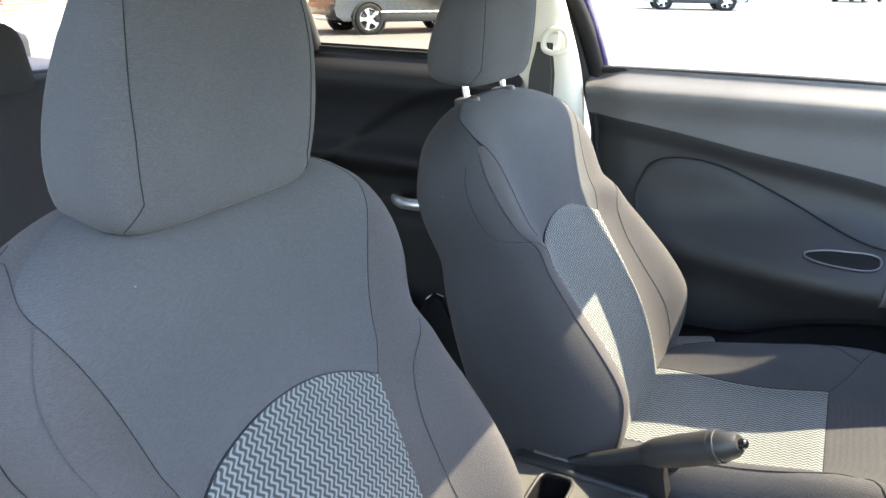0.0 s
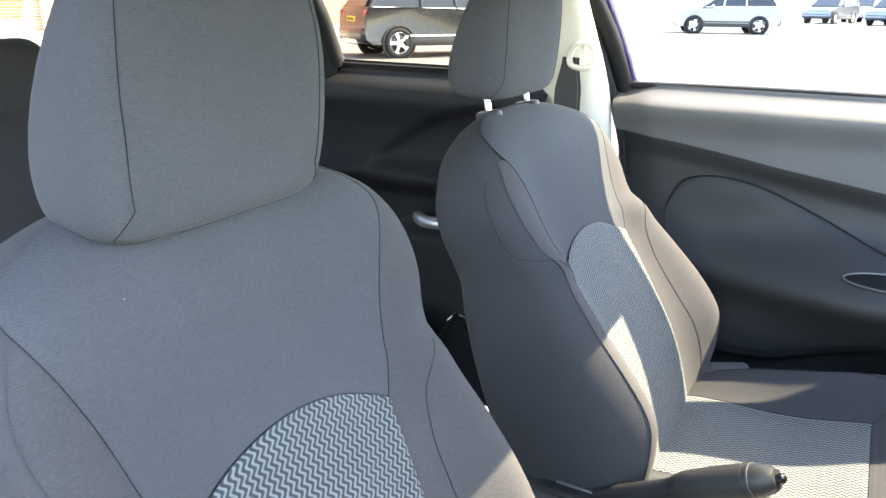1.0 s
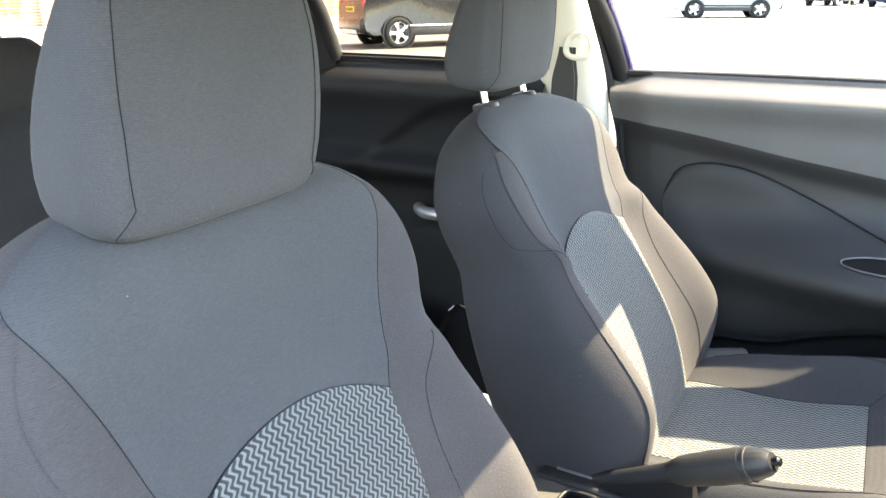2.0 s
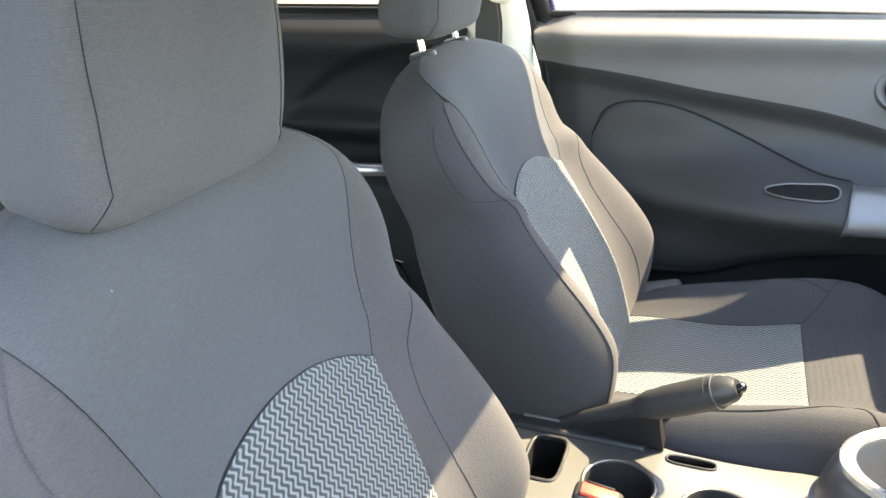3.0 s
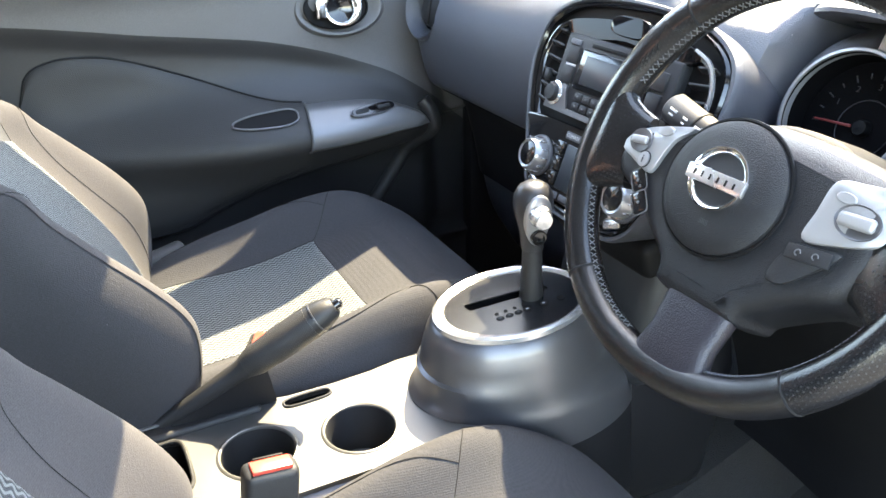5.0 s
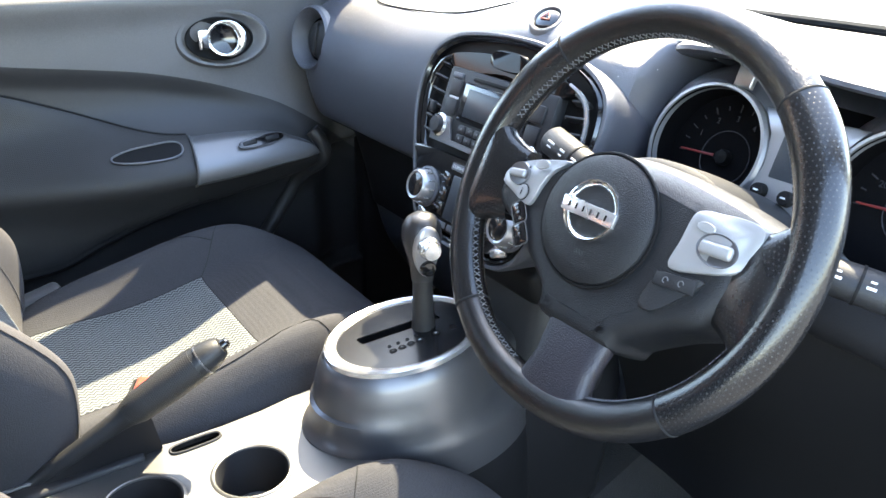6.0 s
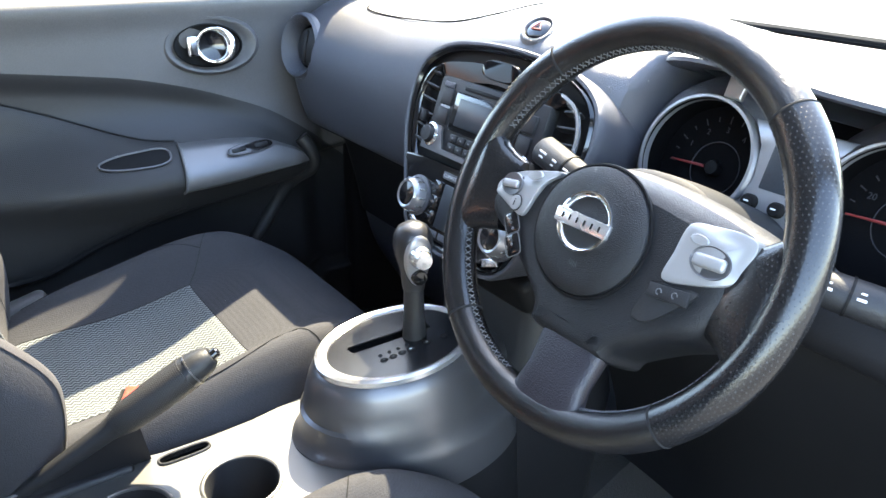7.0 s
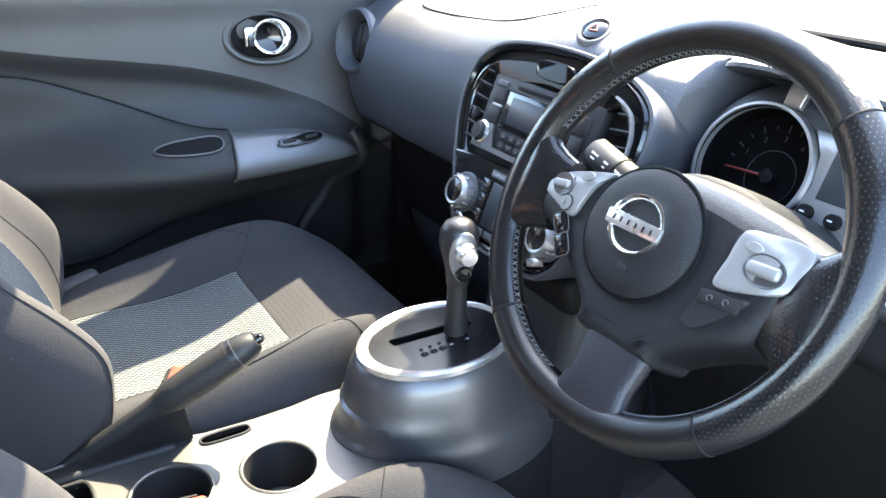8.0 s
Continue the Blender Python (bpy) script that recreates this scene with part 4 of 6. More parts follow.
rings = []
for k in [0, 0.2, 0.45, 0.7, 0.88, 0.96, 1.0]:
    t = lerp(k, [0, 0.88, 0.96, 1.0], [0.08, 0.075, 0.05, 0.015])
    rings.append([bench_pt(0.63 * math.copysign(abs(math.cos(a)) ** 0.35, math.cos(a)), k, t * math.copysign(abs(math.sin(a)) ** 0.5, math.sin(a))) for a in [2 * math.pi * i / 60 for i in range(60)]])
part("backrest", loft(rings), SHADECLOTH, bench)
part("cushion", at(rbox(0.52, 1.24, 0.17, 0.06, 4), -0.98, 0, 0.56, 0, -5), SHADECLOTH, bench)
for y in (-0.33, 0.168):
    hr = part("head_restraint", at(rbox(0.11, 0.26, 0.175, 0.05, 4), -1.50, y, 1.168, 0, -14), SHADECLOTH, bench)
    part("seam", at(tube([(0.052, -0.11, 0.0), (0.052, 0.11, 0.0)], 0.001, 6), -1.50, y, 1.13, 0, -14), THREAD, hr)
tagged(part("parcel_shelf", at(rbox(0.42, 1.22, 0.02, 0.006), -1.86, 0, 1.12), DOORDARK), "black parcel shelf behind the rear seat", "parcel shelf", kind="structure")

belt = thing("seat_belt", (-0.45, 0.66, 0.45), "black front passenger seat belt hanging from a beige pillar anchor", "seat belt")
bw = smooth_line([(-0.440, 0.655, 1.240), (-0.448, 0.668, 1.15), (-0.450, 0.680, 1.00), (-0.445, 0.685, 0.60), (-0.44, 0.69, 0.40)], 8)
def belt_ring(p):
    h = 0.028 - 0.010 * step(1.17, 1.24, p.z)
    return [(p.x - h, p.y - 0.006, p.z), (p.x + h, p.y - 0.014, p.z), (p.x + h, p.y - 0.0155, p.z), (p.x - h, p.y - 0.0075, p.z)]


web = part("webbing", loft([belt_ring(p) for p in bw]), BELT, belt, "black belt webbing", smooth=False)
part("web_edge", tube([Vector(belt_ring(p)[1]) + Vector((-0.006, -0.002, 0)) for p in bw], 0.0007, 5), GREYMARK, web, "pale woven edge")
an = toward((-0.421, 0.655, 1.247), (0.25, -1, 0.0))
loop = [(-0.024, -0.010, 0.008), (-0.016, 0.012, 0.008), (0.002, 0.020, 0.008), (0.017, 0.013, 0.010), (0.023, -0.004, 0.011), (0.020, -0.020, 0.013), (0.004, -0.026, 0.014), (-0.018, -0.022, 0.011)]
part("anchor", moved(join(at(rbox(0.030, 0.036, 0.012, 0.005, 3), -0.008, -0.004, 0.002), tube(smooth_line(loop, 6, True), 0.0062, 12, True, 0.75)), an), BEIGE, belt, "beige belt loop on a height adjuster")
rb = thing("seat_belt", (-0.62, 0.60, 0.5), "black belt webbing with a pale stitched edge beside the rear seat", "seat belt")
part("webbing", tube(smooth_line([(-0.66, 0.49, 0.62), (-0.63, 0.53, 0.696), (-0.62, 0.56, 0.706), (-0.61, 0.60, 0.64)], 8), 0.006, 8, flat=0.12), BLACK, rb)
part("edge", tube(smooth_line([(-0.635, 0.532, 0.706), (-0.625, 0.552, 0.713), (-0.615, 0.575, 0.700)], 8), 0.0014, 6), MARK, rb)


def buckle(base, top, label, side):
    b = thing("belt_buckle", base, label, "belt buckle", "belt buckles")
    base, top = Vector(base), Vector(top)
    m = toward(base, top - base, side)
    n = (top - base).length
    part("stalk", moved(at(rbox(0.014, 0.022, n * 0.6, 0.005), 0, 0, n * 0.28), m), BLACK, b)
    body = part("housing", moved(at(rbox(0.031, 0.054, 0.085, 0.008, 3), 0, 0, n - 0.0425), m), PLASTIC, b, "black buckle housing")
    part("button", moved(at(rbox(0.018, 0.040, 0.006, 0.002), 0.002, 0, n + 0.0005), m), RED, body, "red release button")
    part("tongue_slot", moved(at(rbox(0.003, 0.030, 0.004, 0.001), -0.0105, 0, n + 0.0005), m), BLACK, body)


buckle((-0.130, -0.104, 0.47), (-0.088, -0.098, 0.790), "black driver's belt buckle with a red button beside the cup holders", (1, 0, 0))
buckle((-0.055, 0.150, 0.47), (-0.034, 0.156, 0.766), "black passenger belt buckle with a red button beside the handbrake", (0.5, 1, 0))


# ---- centre console ----
con = thing("centre_console", (0.0, 0.035, 0.42), "silver painted centre console with two cup holders", "console")
CZ = 0.720


def con_section(x):
    yl, yr = 0.126, lerp(x, [-0.26, 0.0, 0.15, 0.3], [-0.086, -0.091, -0.098, -0.10])
    zt = CZ - 0.006
    prof = [(yr - 0.012, 0.40), (yr - 0.010, 0.60), (yr - 0.006, zt - 0.022), (yr + 0.003, zt - 0.006), (yr + 0.016, zt), (yl - 0.012, zt), (yl - 0.002, zt - 0.006), (yl + 0.002, zt - 0.025), (yl + 0.004, 0.40)]
    return [(x, y, z) for y, z in prof]


# skirt walls of the tray; the top is a holed plate
walls = []
for side in (slice(0, 5), slice(5, 9)):
    walls.append(loft([con_section(x)[side] for x in lin(-0.27, 0.16, 12)], False, False, closed=False))
part("tray_skirt", join(*walls), CONSOLE, con, "silver side skirt")
CUPS = ((-0.080, 0.007), (0.037, -0.009))
out = [(-0.27, -0.070), (0.15, -0.082), (0.16, -0.075), (0.16, 0.098), (0.13, 0.096), (0.09, 0.090), (0.04, 0.088), (-0.02, 0.090), (-0.06, 0.098), (-0.09, 0.114), (-0.27, 0.114)]
slot = oval(0.024, 0.044, 28, -0.176, 0.026, 0.45)
slot2 = oval(0.030, 0.0085, 20, 0.000, 0.074, 0.6)
part("tray_top", at(plate(out, [oval(0.0412, 0.0412, 44, x, y) for x, y in CUPS] + [slot, slot2], 0.006), 0, 0, CZ), TRAY, con, "bright silver tray top", smooth=False)
for x, y in CUPS:
    c = part("cup_holder", at(rev([(0.0408, -0.001), (0.0400, -0.004), (0.038, -0.060), (0.036, -0.064), (0.0, -0.064)], 44), x, y, CZ), PLASTIC, con, "dark round cup holder")
    part("rim", at(rev([(0.0462, 0.0002), (0.0450, 0.0014), (0.0432, 0.0018), (0.0415, 0.0008), (0.0405, -0.004)], 44), x, y, CZ), TRAY, c, "silver cup holder rim")
    part("step_ring", at(tube([(0.031 * math.cos(a), 0.031 * math.sin(a), 0) for a in [2 * math.pi * i / 32 for i in range(32)]], 0.003, 6, True), x, y, CZ - 0.062), GREYMARK, c)
part("slot_box", at(loft([[(x, y, 0) for x, y in slot], [(x, y, -0.05) for x, y in slot]], False, True), 0, 0, CZ - 0.001), BLACK, con, "dark open coin slot")
part("slot_rim", at(tube([(x, y, 0.001) for x, y in slot], 0.0025, 8, True), 0, 0, CZ), PLASTIC, con)
part("brake_slot", at(loft([[(x, y, 0) for x, y in slot2], [(x, y, -0.02) for x, y in slot2]], False, True), 0, 0, CZ - 0.001), BLACK, con)
part("brake_slot_rim", at(tube([(x, y, 0.001) for x, y in slot2], 0.0016, 8, True), 0, 0, CZ), PLASTIC, con)
part("brake_plinth", at(rbox(0.19, 0.044, 0.014, 0.006, 3), -0.150, 0.098, CZ), PLASTIC, con, "black handbrake plinth")
for k in (0, 1, 2):
    part("plinth_rib", at(rbox(0.075, 0.004, 0.003, 0.001), -0.185, 0.112 - 0.008 * k, CZ + 0.009), GREYMARK, con)
part("console_rear", at(rbox(0.20, 0.15, 0.26, 0.03, 3), -0.37, 0.02, 0.57), PLASTIC, con, "black rear end of the console")

# selector pedestal, swelling up out of the tray
GT = radians(3.5)
GC = Vector((0.250, 0.004, 0.820))
gx, gz = Vector((math.cos(GT), 0, math.sin(GT))), Vector((-math.sin(GT), 0, math.cos(GT)))


def gate_pt(a, b, h=0.0):
    return GC + gx * a + Vector((0, b, 0)) + gz * h


def ped_ring(a, b, h, ox=0.0, drop=0.0, oy=0.0):
    ring = []
    for i in range(64):
        t = 2 * math.pi * i / 64
        c, s = math.cos(t), math.sin(t)
        p = gate_pt(a * c + ox, b * s + oy, h)
        p.z = p.z + (CZ - 0.01 - p.z) * drop * 1.0 if drop else p.z
        ring.append(p)
    return ring


ped = [ped_ring(0.092, 0.068, 0.0), ped_ring(0.103, 0.077, -0.001), ped_ring(0.1085, 0.0812, -0.006), ped_ring(0.1135, 0.0855, -0.016), ped_ring(0.120, 0.0905, -0.035), ped_ring(0.1255, 0.0942, -0.053, 0.002)]
for k, (a, b, z) in enumerate([(0.1285, 0.0960, 0.757), (0.1330, 0.0976, 0.745), (0.139, 0.0994, 0.735), (0.147, 0.1014, 0.7270), (0.157, 0.1034, 0.7222), (0.163, 0.1050, 0.712), (0.1645, 0.1056, 0.665), (0.1655, 0.1062, 0.62), (0.175, 0.108, 0.50), (0.180, 0.110, 0.40)]):
    ped.append([Vector((0.2535 + 0.004 * k + a * math.cos(t), 0.004 + b * math.sin(t), z)) for t in [2 * math.pi * i / 64 for i in range(64)]])
part("pedestal", loft(ped[:-3], False, False), CONSOLE, con, "satin silver selector pedestal")
# The silver wall goes on in black, its shade put into the colour.
part("shaded_skirt", loft(ped[-4:], False, False), DOORDARK, con, "lower side of the silver console, blackened for shade")
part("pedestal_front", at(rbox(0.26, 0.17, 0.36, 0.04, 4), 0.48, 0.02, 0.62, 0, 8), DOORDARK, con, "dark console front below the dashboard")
part("gate_ring", loft([ped_ring(a, b, h) for a, b, h in ((0.104, 0.078, 0.0), (0.1035, 0.0775, 0.006), (0.099, 0.0740, 0.0085))] + [ped_ring(a, b, h, 0.003) for a, b, h in ((0.0920, 0.0682, 0.0062), (0.0890, 0.0655, 0.0015))], False, False), SATIN, con, "bright silver selector ring")
gm = axes(GC, gx, (0, 1, 0), gz)
slot_in = [(-0.053, 0.010), (0.052, 0.000), (0.056, 0.003), (0.056, 0.013), (0.052, 0.016), (-0.052, 0.025), (-0.055, 0.022)]
part("gate_plate", moved(at(plate(oval(0.0905, 0.0670, 56, 0.003), [slot_in], 0.004), 0, 0, 0.004), gm), GATE, con, "charcoal selector plate", smooth=False)
part("gate_slot", moved(at(loft([[(x, y, 0) for x, y in slot_in], [(x, y, -0.018) for x, y in slot_in]], False, True), 0, 0, 0.003), gm), BLACK, con, "dark selector slot", smooth=False)
for k in range(5):
    x = -0.031 + 0.0127 * k if k < 4 else 0.031
    part("position_lamp", moved(at(rev([(0.0, 0.0012), (0.0022, 0.001), (0.0026, 0.0)], 12), x + 0.001, -0.0145, 0.004), gm), BLACK, con)
    part("position_mark", moved(at(slab(oval(0.0052, 0.0040, 20), 0.001, 0.0004), x, -0.0250, 0.004), gm), BLACK, con)
    part("position_letter", moved(at(rbox(0.0034, 0.0012, 0.0006, 0.0002), x, -0.0250, 0.0052), gm), MARK if k > 2 else GREYMARK, con)
part("lock_button", moved(at(rev([(0.0, 0.0010), (0.0042, 0.0010), (0.0050, 0.0)], 20), 0.056, -0.0255, 0.004), gm), BLACK, con, "small shift lock button")

lev = thing("gear_selector", GC, "automatic gear selector with a silver bulb knob and two buttons", "gear selector")
LB, LT = Vector((0.279, 0.004, 0.818)), Vector((0.277, 0.004, 0.896))
part("shaft", tube([LB - Vector((0, 0, 0.02)), LB, LB.lerp(LT, 0.5), LT], [0.0175, 0.017, 0.0145, 0.0135], 18, flat=0.9), PLASTIC, lev, "black lever shaft")
ax = (LT - LB).normalized()
km = toward(LT, ax, (1, 0, 0))
prof = [(0.0, -0.004), (0.0130, -0.004), (0.0140, 0.004), (0.0150, 0.018), (0.0178, 0.030), (0.0215, 0.043), (0.0232, 0.055), (0.0222, 0.067), (0.0172, 0.077), (0.0095, 0.082), (0.0, 0.0835)]
knob = part("knob", moved(rev(prof, 40, 1.0, 1.05), km), KNOB, lev, "gunmetal bulb knob")
bd = Vector((-0.25, -1.0, -0.05))
fm = toward(LT + ax * 0.040, bd, ax)
face = []
for k, h in ((1.0, 0.004), (1.0, 0.0185), (0.93, 0.0212), (0.75, 0.0228), (0.4, 0.0238), (0.04, 0.0240)):
    face.append([(k * 0.0165 * math.cos(a) * (1.0 + 0.22 * math.sin(a)), k * 0.0340 * math.sin(a), h - 0.004 * (1 - math.sin(a)) / 2) for a in [2 * math.pi * i / 40 for i in range(40)]])
part("knob_face", moved(loft(face), fm), SILVER, knob, "satin silver knob face")
part("shift_button", moved(rev([(0.0135, -0.012), (0.0135, 0.006), (0.0125, 0.010), (0.0105, 0.0115), (0.0105, 0.016), (0.0095, 0.018), (0.0, 0.0185)], 28), toward(LT + ax * 0.050 + bd.normalized() * 0.022, bd)), SATIN, knob, "bright release button")
part("mode_button", moved(rev([(0.0095, -0.010), (0.0095, 0.004), (0.0085, 0.006), (0.0065, 0.0062), (0.006, 0.0035), (0.0, 0.004)], 24), toward(LT + ax * 0.021 + bd.normalized() * 0.019, bd)), GLOSS, knob, "black mode button")

# ---- handbrake ----
hbk = thing("handbrake", (-0.12, 0.098, CZ), "raised black handbrake lever with a thin grey ring near its tip", "handbrake")
h0, h1 = Vector((-0.190, 0.106, 0.712)), Vector((0.036, 0.061, 0.846))
hv = (h1 - h0).normalized()
line = [h0 + (h1 - h0) * k for k in lin(0, 1, 21)]
rad = [lerp(k, [0, 0.2, 0.50, 0.56, 0.60, 0.75, 0.93, 1.0], [0.008, 0.0095, 0.0120, 0.0145, 0.0180, 0.0198, 0.0196, 0.0172]) for k in lin(0, 1, 21)]
grip = part("lever", tube(line[:12], rad[:12], 20, flat=1.12), PLASTIC, hbk, "black plastic lever")
gl_v, gl_f = tube(line[11:19], [r + 0.0006 for r in rad[11:19]], 28, flat=1.12)
guv = [((i % 28) / 28 * 0.12, (i // 28) * 0.0135) for i in range(len(gl_v))]
part("grip", (gl_v, gl_f), GRIPMESH, hbk, "finely dotted grip", uv=guv)
part("grip_end", tube([line[18], line[19], line[20], h1 + hv * 0.006], [rad[18], rad[19] * 0.97, rad[20] * 0.86, rad[20] * 0.62], 24, flat=1.12), PLASTIC, hbk)
part("collar", tube([h0 + (h1 - h0) * 0.926, h0 + (h1 - h0) * 0.932], 0.0202, 28, flat=1.12), GUNMETAL, hbk, "grey ring")
part("release_button", tube([h1 - hv * 0.002, h1 + hv * 0.008, h1 + hv * 0.013, h1 + hv * 0.015], [0.0066, 0.0062, 0.0056, 0.0034], 18), GLOSS, hbk, "black release button")
gaiter = []
for k in lin(0, 1, 8):
    x0 = -0.185 + 0.138 * k
    f = (x0 - h0.x) / (h1.x - h0.x)
    top = h0 + (h1 - h0) * f
    hw_ = 0.006 + 0.004 * k
    gaiter.append([(x0, top.y - hw_, top.z), (x0, top.y + hw_, top.z), (x0 + 0.012 * k, 0.098 + hw_ + 0.004, CZ + 0.002), (x0 + 0.012 * k, 0.098 - hw_ - 0.004, CZ + 0.002)])
part("gaiter", loft(gaiter), DOORDARK, hbk, "black handbrake cover")

# ---- dashboard ----
dash = thing("dashboard", (0.6, 0, 0.75), "grained charcoal dashboard with round vents and twin hooded dials", "dashboard")
DT = [0.0, 0.16, 0.30, 0.42, 0.50, 0.57, 0.64, 0.72, 0.745, 0.78, 0.86, 0.93, 1.0]
DX = [1.08, 0.86, 0.66, 0.545, 0.485, 0.440, 0.423, 0.447, 0.480, 0.520, 0.550, 0.59, 0.66]
DZ = [1.128, 1.153, 1.160, 1.157, 1.142, 1.105, 1.046, 0.941, 0.921, 0.902, 0.82, 0.66, 0.54]


def dash_pt(y, t):
    x, z = smooth_interp(t, DT, DX), smooth_interp(t, DT, DZ)
    end = step(0.60, 0.715, abs(y)) ** 1.6
    x += 0.075 * end * step(0.25, 0.5, t)
    mid = bell(y, 0.0, 0.20)
    z += 0.055 * mid * step(0.12, 0.35, t) * step(0.70, 0.55, t)
    if y < 0:
        drv = step(-0.10, -0.20, y)
        x += drv * 0.035 * step(0.42, 0.55, t) * step(0.75, 0.62, t)
        z -= drv * 0.012 * step(0.3, 0.45, t) * step(0.7, 0.55, t)
        x += 0.10 * step(-0.138, -0.160, y) * step(-0.515, -0.495, y) * step(0.46, 0.52, t) * step(0.76, 0.71, t)
        x += 0.16 * step(-0.115, -0.15, y) * step(0.70, 0.755, t)
    return (x, y, z)


VENTS = [((0.432, 0.602, 1.080), (-0.97, -0.12, 0.20), 0.058), ((0.470, -0.630, 1.070), (-0.92, 0.32, 0.18), 0.055)]
skin_v, skin_f = sheet(dash_pt, lin(-0.70, 0.70, 260), lin(0, 1, 170))[0]


def in_vent(f):
    """Whether a face of the skin lies in the opening of a side vent."""
    c = sum((Vector(skin_v[i]) for i in f), Vector()) / len(f)
    for p, nrm, r in VENTS:
        d = c - Vector(p)
        nn = Vector(nrm).normalized()
        if abs(d.dot(nn)) < 0.06 and (d - nn * d.dot(nn)).length < r * 0.92:
            return True
    return False


skin = part("dash_skin", (skin_v, [f for f in skin_f if not in_vent(f)]), DASHSKIN, dash, "grained charcoal dashboard skin")
part("airbag_seam", tube(smooth_line([Vector(dash_pt(y, t)) + Vector((-0.001, 0, 0.001)) for y, t in ((0.56, 0.36), (0.50, 0.46), (0.40, 0.475), (0.25, 0.475), (0.15, 0.46), (0.125, 0.40), (0.13, 0.32))], 10), 0.0013, 6), THREAD, skin)
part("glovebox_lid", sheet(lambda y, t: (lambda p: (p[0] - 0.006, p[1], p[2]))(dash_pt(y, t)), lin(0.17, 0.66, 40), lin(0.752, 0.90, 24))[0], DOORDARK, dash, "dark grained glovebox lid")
part("glovebox_gap", tube([Vector(dash_pt(y, 0.742)) + Vector((-0.001, 0, 0)) for y in lin(0.15, 0.64, 40)], 0.0035, 8), BLACK, dash)


def vent(center, normal, r):
    m = toward(center, normal)
    v = part("side_vent", moved(rev([(r * 0.66, -0.034), (r * 0.68, -0.020), (r * 0.78, -0.006), (r * 0.86, 0.004), (r * 0.93, 0.007), (r, 0.003), (r * 1.02, -0.008)], 48), m), DASHSKIN, dash, "round side air vent")
    part("vent_well", moved(rev([(r * 0.675, -0.022), (r * 0.66, -0.032), (0.0, -0.034)], 40), m), BLACK, v)
    part("vent_disc", moved(rev([(0.0, -0.010), (r * 0.42, -0.011), (r * 0.58, -0.017), (r * 0.61, -0.024)], 36), m), PLASTIC, v, "swivelling vent disc")
    part("vent_bar", moved(at(rbox(0.008, r * 1.0, 0.006, 0.002), 0, 0, -0.010), m), PLASTIC, v)


for p, nrm, r in VENTS:
    vent(p, nrm, r)
hz = toward((0.462, 0.014, 1.184), (-0.62, -0.10, 0.78))
hzp = part("hazard_switch", moved(rev([(0.0165, -0.004), (0.0175, 0.0015), (0.0190, 0.003), (0.0215, 0.0025), (0.0245, -0.001), (0.027, -0.012)], 40, 1.0, 0.95), hz), DASHSKIN, dash, "round hazard light switch")
part("hazard_button", moved(rev([(0.0, 0.0035), (0.012, 0.003), (0.0155, 0.001), (0.0165, -0.006)], 36, 1.0, 0.95), hz), GLOSS, hzp, "black hazard button")
tri = [(0.0075 * math.cos(a), 0.0075 * math.sin(a), 0.0045) for a in (math.pi / 2, math.pi * 7 / 6, math.pi * 11 / 6)]
part("hazard_mark", moved(tube([Vector(tri[0]).lerp(Vector(tri[1]), k) for k in lin(0, 1, 4)][:-1] + [Vector(tri[1]).lerp(Vector(tri[2]), k) for k in lin(0, 1, 4)][:-1] + [Vector(tri[2]).lerp(Vector(tri[0]), k) for k in lin(0, 1, 4)][:-1], 0.0009, 6, True), hz), NEEDLE, hzp, "dull red triangle")

# centre stack: local x to the car's right, y up the face, z out to the cabin
SV = Vector((0.33, 0, 0.944)).normalized()
SN = Vector((-SV.z, 0, SV.x))
SM = axes((0.345, 0.002, 0.971), (0, -1, 0), SV, SN)
stack = thing("centre_stack", (0.40, 0, 0.97), "gloss black centre stack with radio, climate panel and twin vents", "dashboard unit")
shape = [(-0.060, -0.045), (-0.098, -0.030), (-0.116, 0.0), (-0.140, 0.045), (-0.160, 0.090), (-0.166, 0.130), (-0.155, 0.165), (-0.115, 0.188), (-0.06, 0.197), (0.0, 0.200)]
full = smooth_line([(x, y, 0) for x, y in shape + [(-x, y) for x, y in reversed(shape[:-1])]], 5, True)
full = [(0.93 * p.x, p.y) for p in full]
cx_, cy_ = 0.0, 0.085


def grown(k, z):
    return [(cx_ + (x - cx_) * k, cy_ + (y - cy_) * k, z) for x, y in full]


body = part("housing", moved(loft([grown(0.97, -0.10), grown(1.03, -0.045), grown(1.070, -0.012), grown(1.082, 0.001), grown(1.072, 0.006), grown(1.045, 0.006), grown(1.025, 0.0)], True, False), SM), DASHSKIN, stack, "charcoal hooded housing")
part("bezel", moved(loft([grown(1.03, -0.004), grown(1.028, 0.004), grown(1.01, 0.007), grown(0.985, 0.004), grown(0.98, -0.004)], False, False), SM), GLOSS, stack, "gloss black rounded bezel")
part("face", moved(loft([grown(0.985, -0.003), grown(0.5, -0.003), grown(0.05, -0.003)], False, True), SM), BLACK, stack, "black fascia")
hood = [(-0.115, 0.165), (-0.06, 0.176), (0, 0.179), (0.06, 0.176), (0.115, 0.165), (0.085, 0.148), (0, 0.158), (-0.085, 0.148)]
part("upper_trim", moved(at(slab([(p.x, p.y) for p in smooth_line([(x, y, 0) for x, y in hood], 5, True)], 0.008, 0.003), 0, 0.004, 0.0), SM), TRIM, stack, "gloss black upper trim")
part("tray_lid", moved(at(slab(oval(0.034, 0.012, 36, p=0.7), 0.010, 0.003), 0.004, 0.178, 0.004), SM), TRIM, stack, "small black oval lid")
